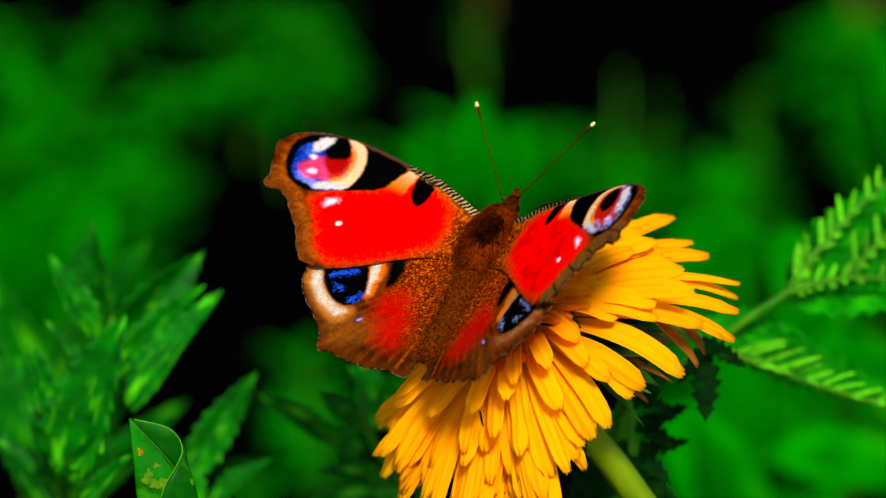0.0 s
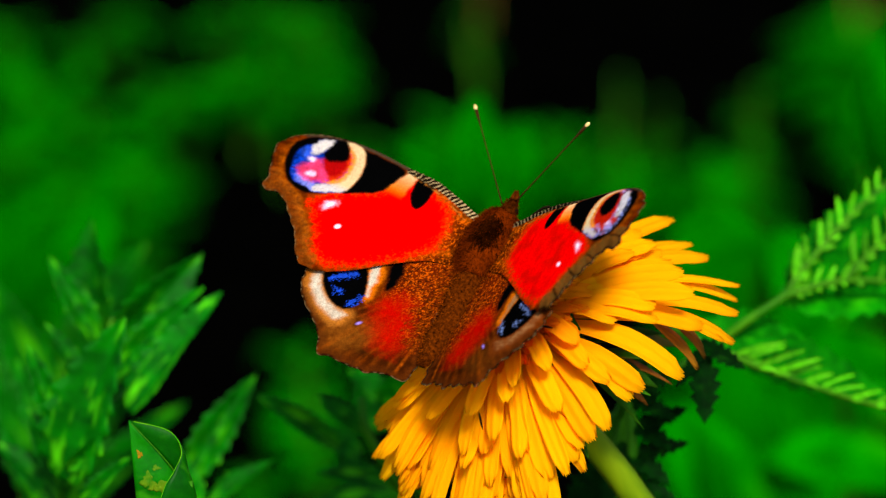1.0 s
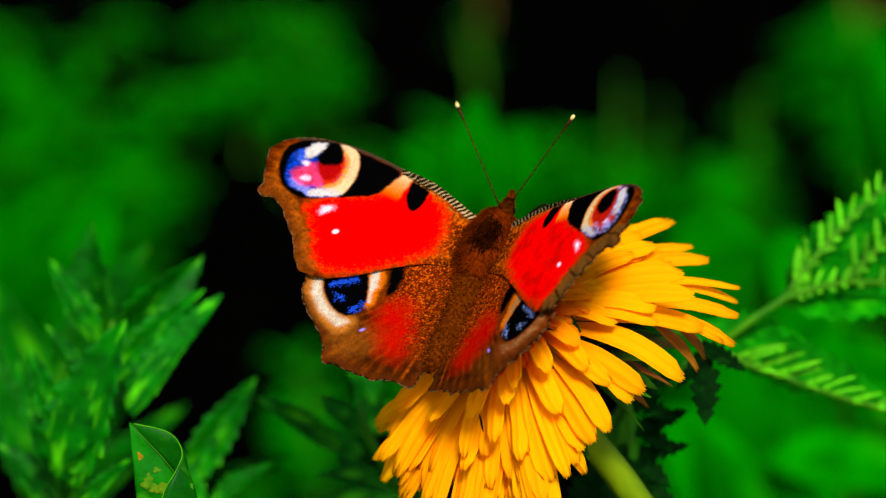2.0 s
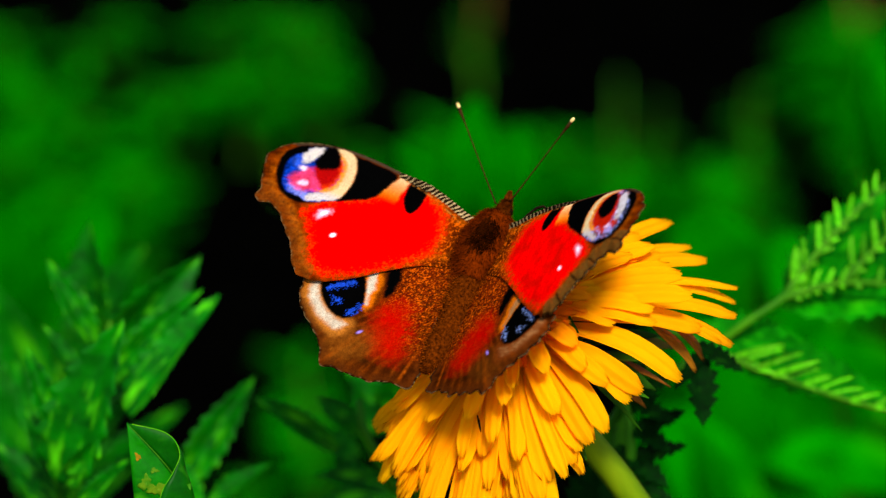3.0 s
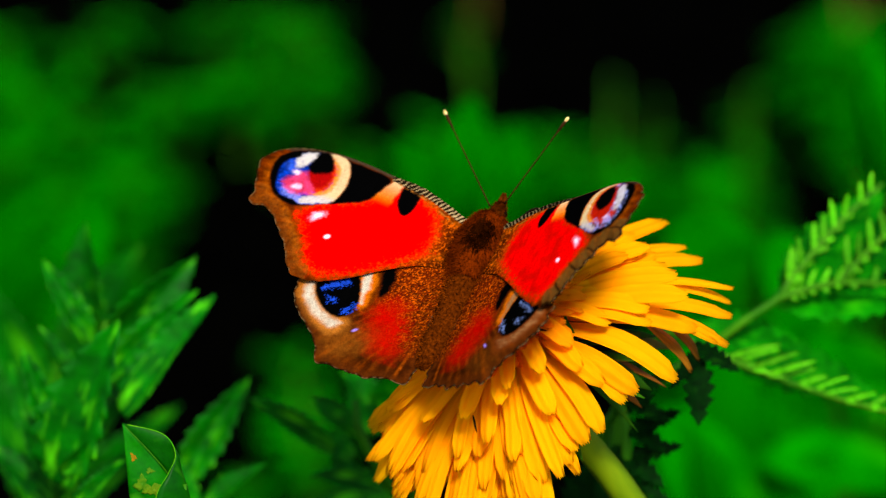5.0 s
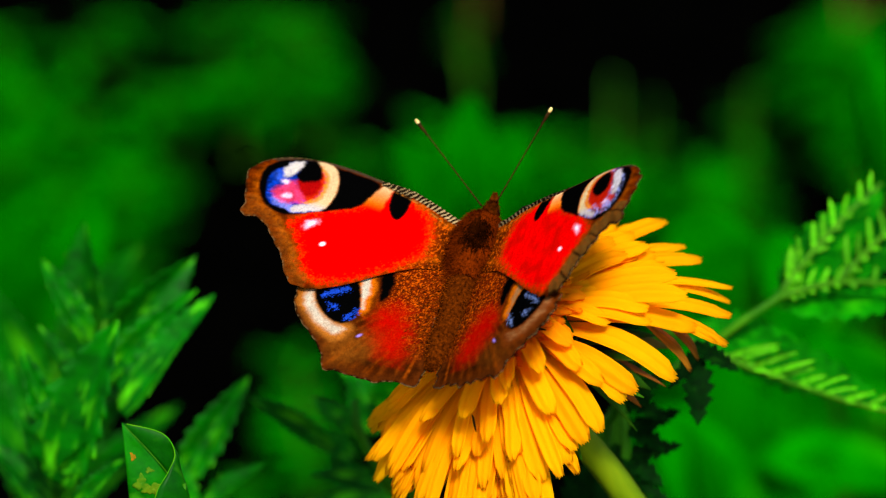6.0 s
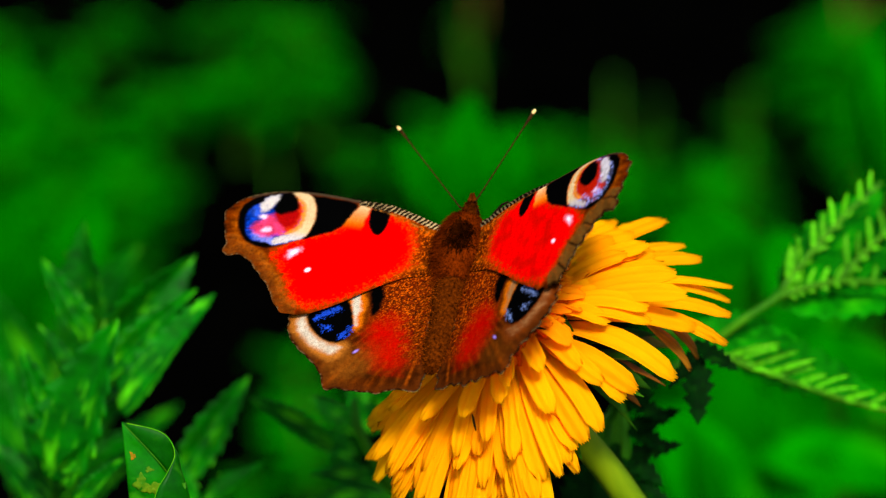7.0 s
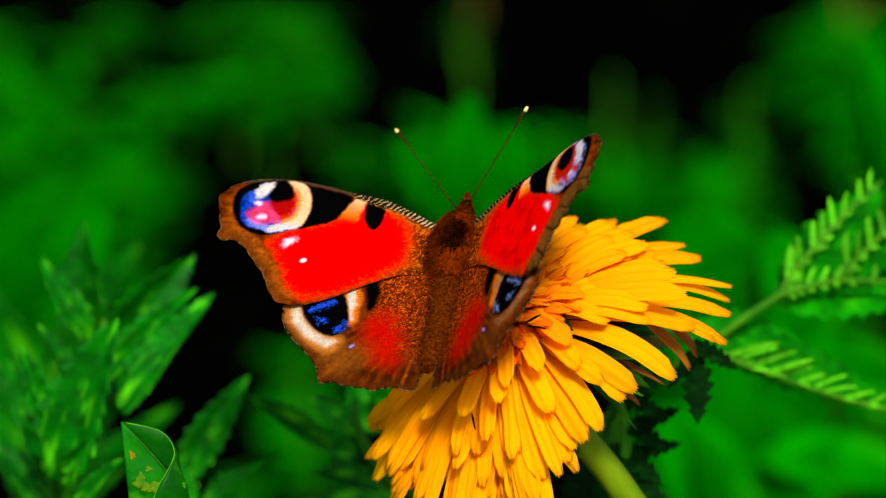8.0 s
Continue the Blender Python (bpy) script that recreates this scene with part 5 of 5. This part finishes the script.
# place on the ground, height, leaf length in millimetres, number of leaves
LEFT_BANK = [(-0.165, 0.889, 0.030, 22, 10), (-0.106, 0.805, 0.040, 22, 15), (-0.085, 0.897, 0.035, 23, 11), (-0.155, 0.830, 0.030, 28, 18), (-0.122, 0.710, 0.040, 27, 25), (-0.075, 0.838, 0.035, 31, 18), (-0.066, 0.923, 0.030, 16, 10), (-0.058, 0.805, 0.040, 18, 10), (-0.057, 0.908, 0.035, 19, 12), (-0.048, 0.849, 0.030, 20, 12), (-0.141, 0.759, 0.040, 30, 18), (-0.110, 0.723, 0.035, 23, 30), (-0.095, 0.824, 0.030, 16, 10), (-0.136, 0.674, 0.040, 36, 30), (-0.135, 0.624, 0.035, 37, 28), (-0.118, 0.696, 0.030, 25, 22), (-0.150, 0.731, 0.040, 34, 22), (-0.122, 0.643, 0.035, 29, 20), (-0.121, 0.776, 0.030, 20, 15), (-0.098, 0.697, 0.040, 14, 18), (-0.138, 0.874, 0.035, 19, 6), (-0.125, 0.930, 0.030, 16, 10), (-0.048, 0.865, 0.040, 16, 8)]
MIDDLE_BANK = [(-0.007, 0.768, 0.030, 24, 18), (0.006, 0.752, 0.040, 21, 28), (0.018, 0.762, 0.035, 18, 12), (0.023, 0.761, 0.030, 29, 22), (0.042, 0.735, 0.040, 21, 20), (0.060, 0.730, 0.035, 23, 18), (0.079, 0.720, 0.030, 21, 28), (0.095, 0.692, 0.040, 25, 32), (0.106, 0.741, 0.035, 14, 10), (0.012, 0.875, 0.030, 11, 2), (-0.027, 0.748, 0.040, 14, 8), (0.013, 0.748, 0.035, 24, 22), (0.035, 0.770, 0.030, 16, 10), (0.092, 0.715, 0.040, 20, 15), (0.015, 0.923, 0.030, 13, 4), (0.061, 0.806, 0.040, 8, 1), (0.076, 0.812, 0.035, 8, 1), (0.080, 0.776, 0.030, 15, 8), (0.056, 0.748, 0.040, 15, 8)]
RIGHT_BANK = [(0.148, 0.868, 0.030, 18, 2), (0.165, 0.865, 0.040, 28, 18), (0.161, 0.754, 0.035, 15, 12), (0.146, 0.815, 0.030, 13, 8), (0.134, 0.831, 0.040, 16, 4), (0.153, 0.895, 0.035, 16, 3), (0.156, 0.877, 0.030, 22, 10), (0.156, 0.826, 0.040, 34, 32), (0.160, 0.804, 0.035, 22, 28), (0.169, 0.918, 0.030, 20, 10), (0.117, 0.807, 0.040, 13, 2), (0.107, 0.679, 0.035, 14, 11), (0.119, 0.652, 0.030, 21, 15), (0.152, 0.676, 0.040, 19, 12), (0.118, 0.780, 0.035, 13, 4)]
NEAR_BANK = [(0.083, 0.610, 0.030, 21, 12), (0.094, 0.559, 0.040, 40, 20), (0.079, 0.523, 0.035, 36, 18), (0.105, 0.530, 0.030, 37, 18), (0.122, 0.523, 0.040, 32, 16), (0.115, 0.606, 0.035, 16, 7), (0.136, 0.597, 0.030, 13, 5), (-0.044, 0.527, 0.040, 17, 6), (-0.044, 0.563, 0.035, 17, 8), (-0.031, 0.550, 0.030, 17, 8), (-0.030, 0.508, 0.040, 14, 8), (-0.036, 0.494, 0.035, 14, 8), (-0.054, 0.500, 0.030, 12, 5)]
for i, row in enumerate(LEFT_BANK + MIDDLE_BANK + RIGHT_BANK + NEAR_BANK):
    build_plant(*row, 40 + i)


def build_twig(x, y, height, lean):
    thing = new("dry_twig")
    tagged(thing, "dry brown stalk standing in the undergrowth", "twig", "dry stalks")
    thing.matrix_basis = pose(x, y, 0)
    stalk_part(thing, [Vector((0, 0, -0.01)), Vector((lean * 0.4, 0, height * 0.5)), Vector((lean, 0.004, height))], 0.8, 0.4, TWIG, "stem")
    stalk_part(thing, [Vector((lean * 0.6, 0, height * 0.65)), Vector((lean * 0.6 + 0.012, 0, height * 0.8)), Vector((lean * 0.6 + 0.016, 0, height * 0.95))], 0.6, 0.4, TWIG, "side_shoot")


build_twig(0.017, 0.995, 0.07, 0.006)
build_twig(0.166, 0.891, 0.06, -0.01)


# ---- what moves ----
# seconds; place of the butterfly's neck on the slope in millimetres; its turn in degrees
BODY_ROWS = [
    (0, 8.77, 6.07, 0.48, -33.73, -34.47, -8.62),
    (0.5, 8.86, 5.96, 0.70, -33.97, -34.84, -8.71),
    (1, 8.72, 5.95, 0.64, -33.14, -34.01, -8.92),
    (1.5, 8.17, 6.37, 0.78, -30.75, -31.86, -8.03),
    (3, 8.16, 6.24, 0.60, -30.54, -30.58, -8.73),
    (3.5, 8.06, 6.23, 0.72, -29.94, -30.75, -8.53),
    (4, 8.07, 6.07, 0.49, -31.12, -28.68, -8.88),
    (4.5, 8.10, 5.99, 0.30, -34.19, -29.13, -7.75),
    (6, 6.95, 5.96, 0.48, -36.47, -24.00, -3.55),
    (6.5, 5.95, 5.78, -0.14, -37.77, -19.86, -1.26),
    (7, 4.23, 5.69, 0.26, -39.02, -23.21, 4.45),
    (7.5, 3.59, 5.58, 1.02, -38.07, -27.03, 7.54),
    (8, 3.65, 5.68, 0.85, -40.65, -25.80, 7.63),
]
WING_ROWS = [
    (0, 28.0, 25.3),
    (0.5, 28.4, 24.5),
    (1, 28.3, 25.4),
    (1.5, 30.4, 28.1),
    (3, 25.7, 27.2),
    (3.5, 25.3, 25.7),
    (4, 21.1, 23.5),
    (4.5, 23.0, 26.4),
    (6, 23.9, 31.4),
    (6.5, 22.6, 35.0),
    (7, 19.3, 26.4),
    (7.5, 25.9, 25.0),
    (8, 30.3, 30.9),
]
LEFT_ANTENNA_ROWS = [
    (0, -0.551, 0.779, 0.299),
    (0.5, -0.557, 0.785, 0.272),
    (1, -0.552, 0.780, 0.294),
    (1.5, -0.585, 0.712, 0.388),
    (3, -0.573, 0.741, 0.350),
    (3.5, -0.563, 0.736, 0.376),
    (4, -0.598, 0.734, 0.321),
    (4.5, -0.592, 0.734, 0.332),
    (6, -0.696, 0.613, 0.374),
    (6.5, -0.667, 0.695, 0.267),
    (7, -0.622, 0.721, 0.307),
    (7.5, -0.605, 0.739, 0.296),
    (8, -0.601, 0.748, 0.282),
]
RIGHT_ANTENNA_ROWS = [
    (0, 0.644, 0.675, 0.359),
    (0.5, 0.642, 0.670, 0.373),
    (1, 0.622, 0.666, 0.411),
    (1.5, 0.567, 0.643, 0.515),
    (3, 0.575, 0.643, 0.506),
    (3.5, 0.572, 0.655, 0.494),
    (4, 0.565, 0.661, 0.495),
    (4.5, 0.585, 0.624, 0.519),
    (6, 0.490, 0.686, 0.538),
    (6.5, 0.544, 0.657, 0.522),
    (7, 0.570, 0.752, 0.332),
    (7.5, 0.580, 0.751, 0.317),
    (8, 0.618, 0.689, 0.379),
]


ANTENNA_FOOT = {-1: (-0.75, -0.2, 0.6), 1: (1.1, 0.6, 0.5)}


def motions():
    walk(butterfly, [(t, SLOPE @ pose(x * MM, y * MM, z * MM, a, b, c)) for t, x, y, z, a, b, c in BODY_ROWS])
    for s, word, k in ((-1, "left", 1), (1, "right", 2)):
        walk(limbs[word, "fore"], [(row[0], pose(s * 1.6 * MM, 0, 0, 0, -s * row[k], 0)) for row in WING_ROWS])
        walk(limbs[word, "hind"], [(row[0], pose(s * 1.6 * MM, 0, 0, 0, -s * (row[k] - 3.3), 0)) for row in WING_ROWS])
        rows = LEFT_ANTENNA_ROWS if s < 0 else RIGHT_ANTENNA_ROWS
        walk(limbs[word, "antenna"], [(t, Matrix.Translation(Vector(ANTENNA_FOOT[s]) * MM) @ Vector((x, y, z)).to_track_quat("Z", "Y").to_matrix().to_4x4()) for t, x, y, z in rows])


motions()
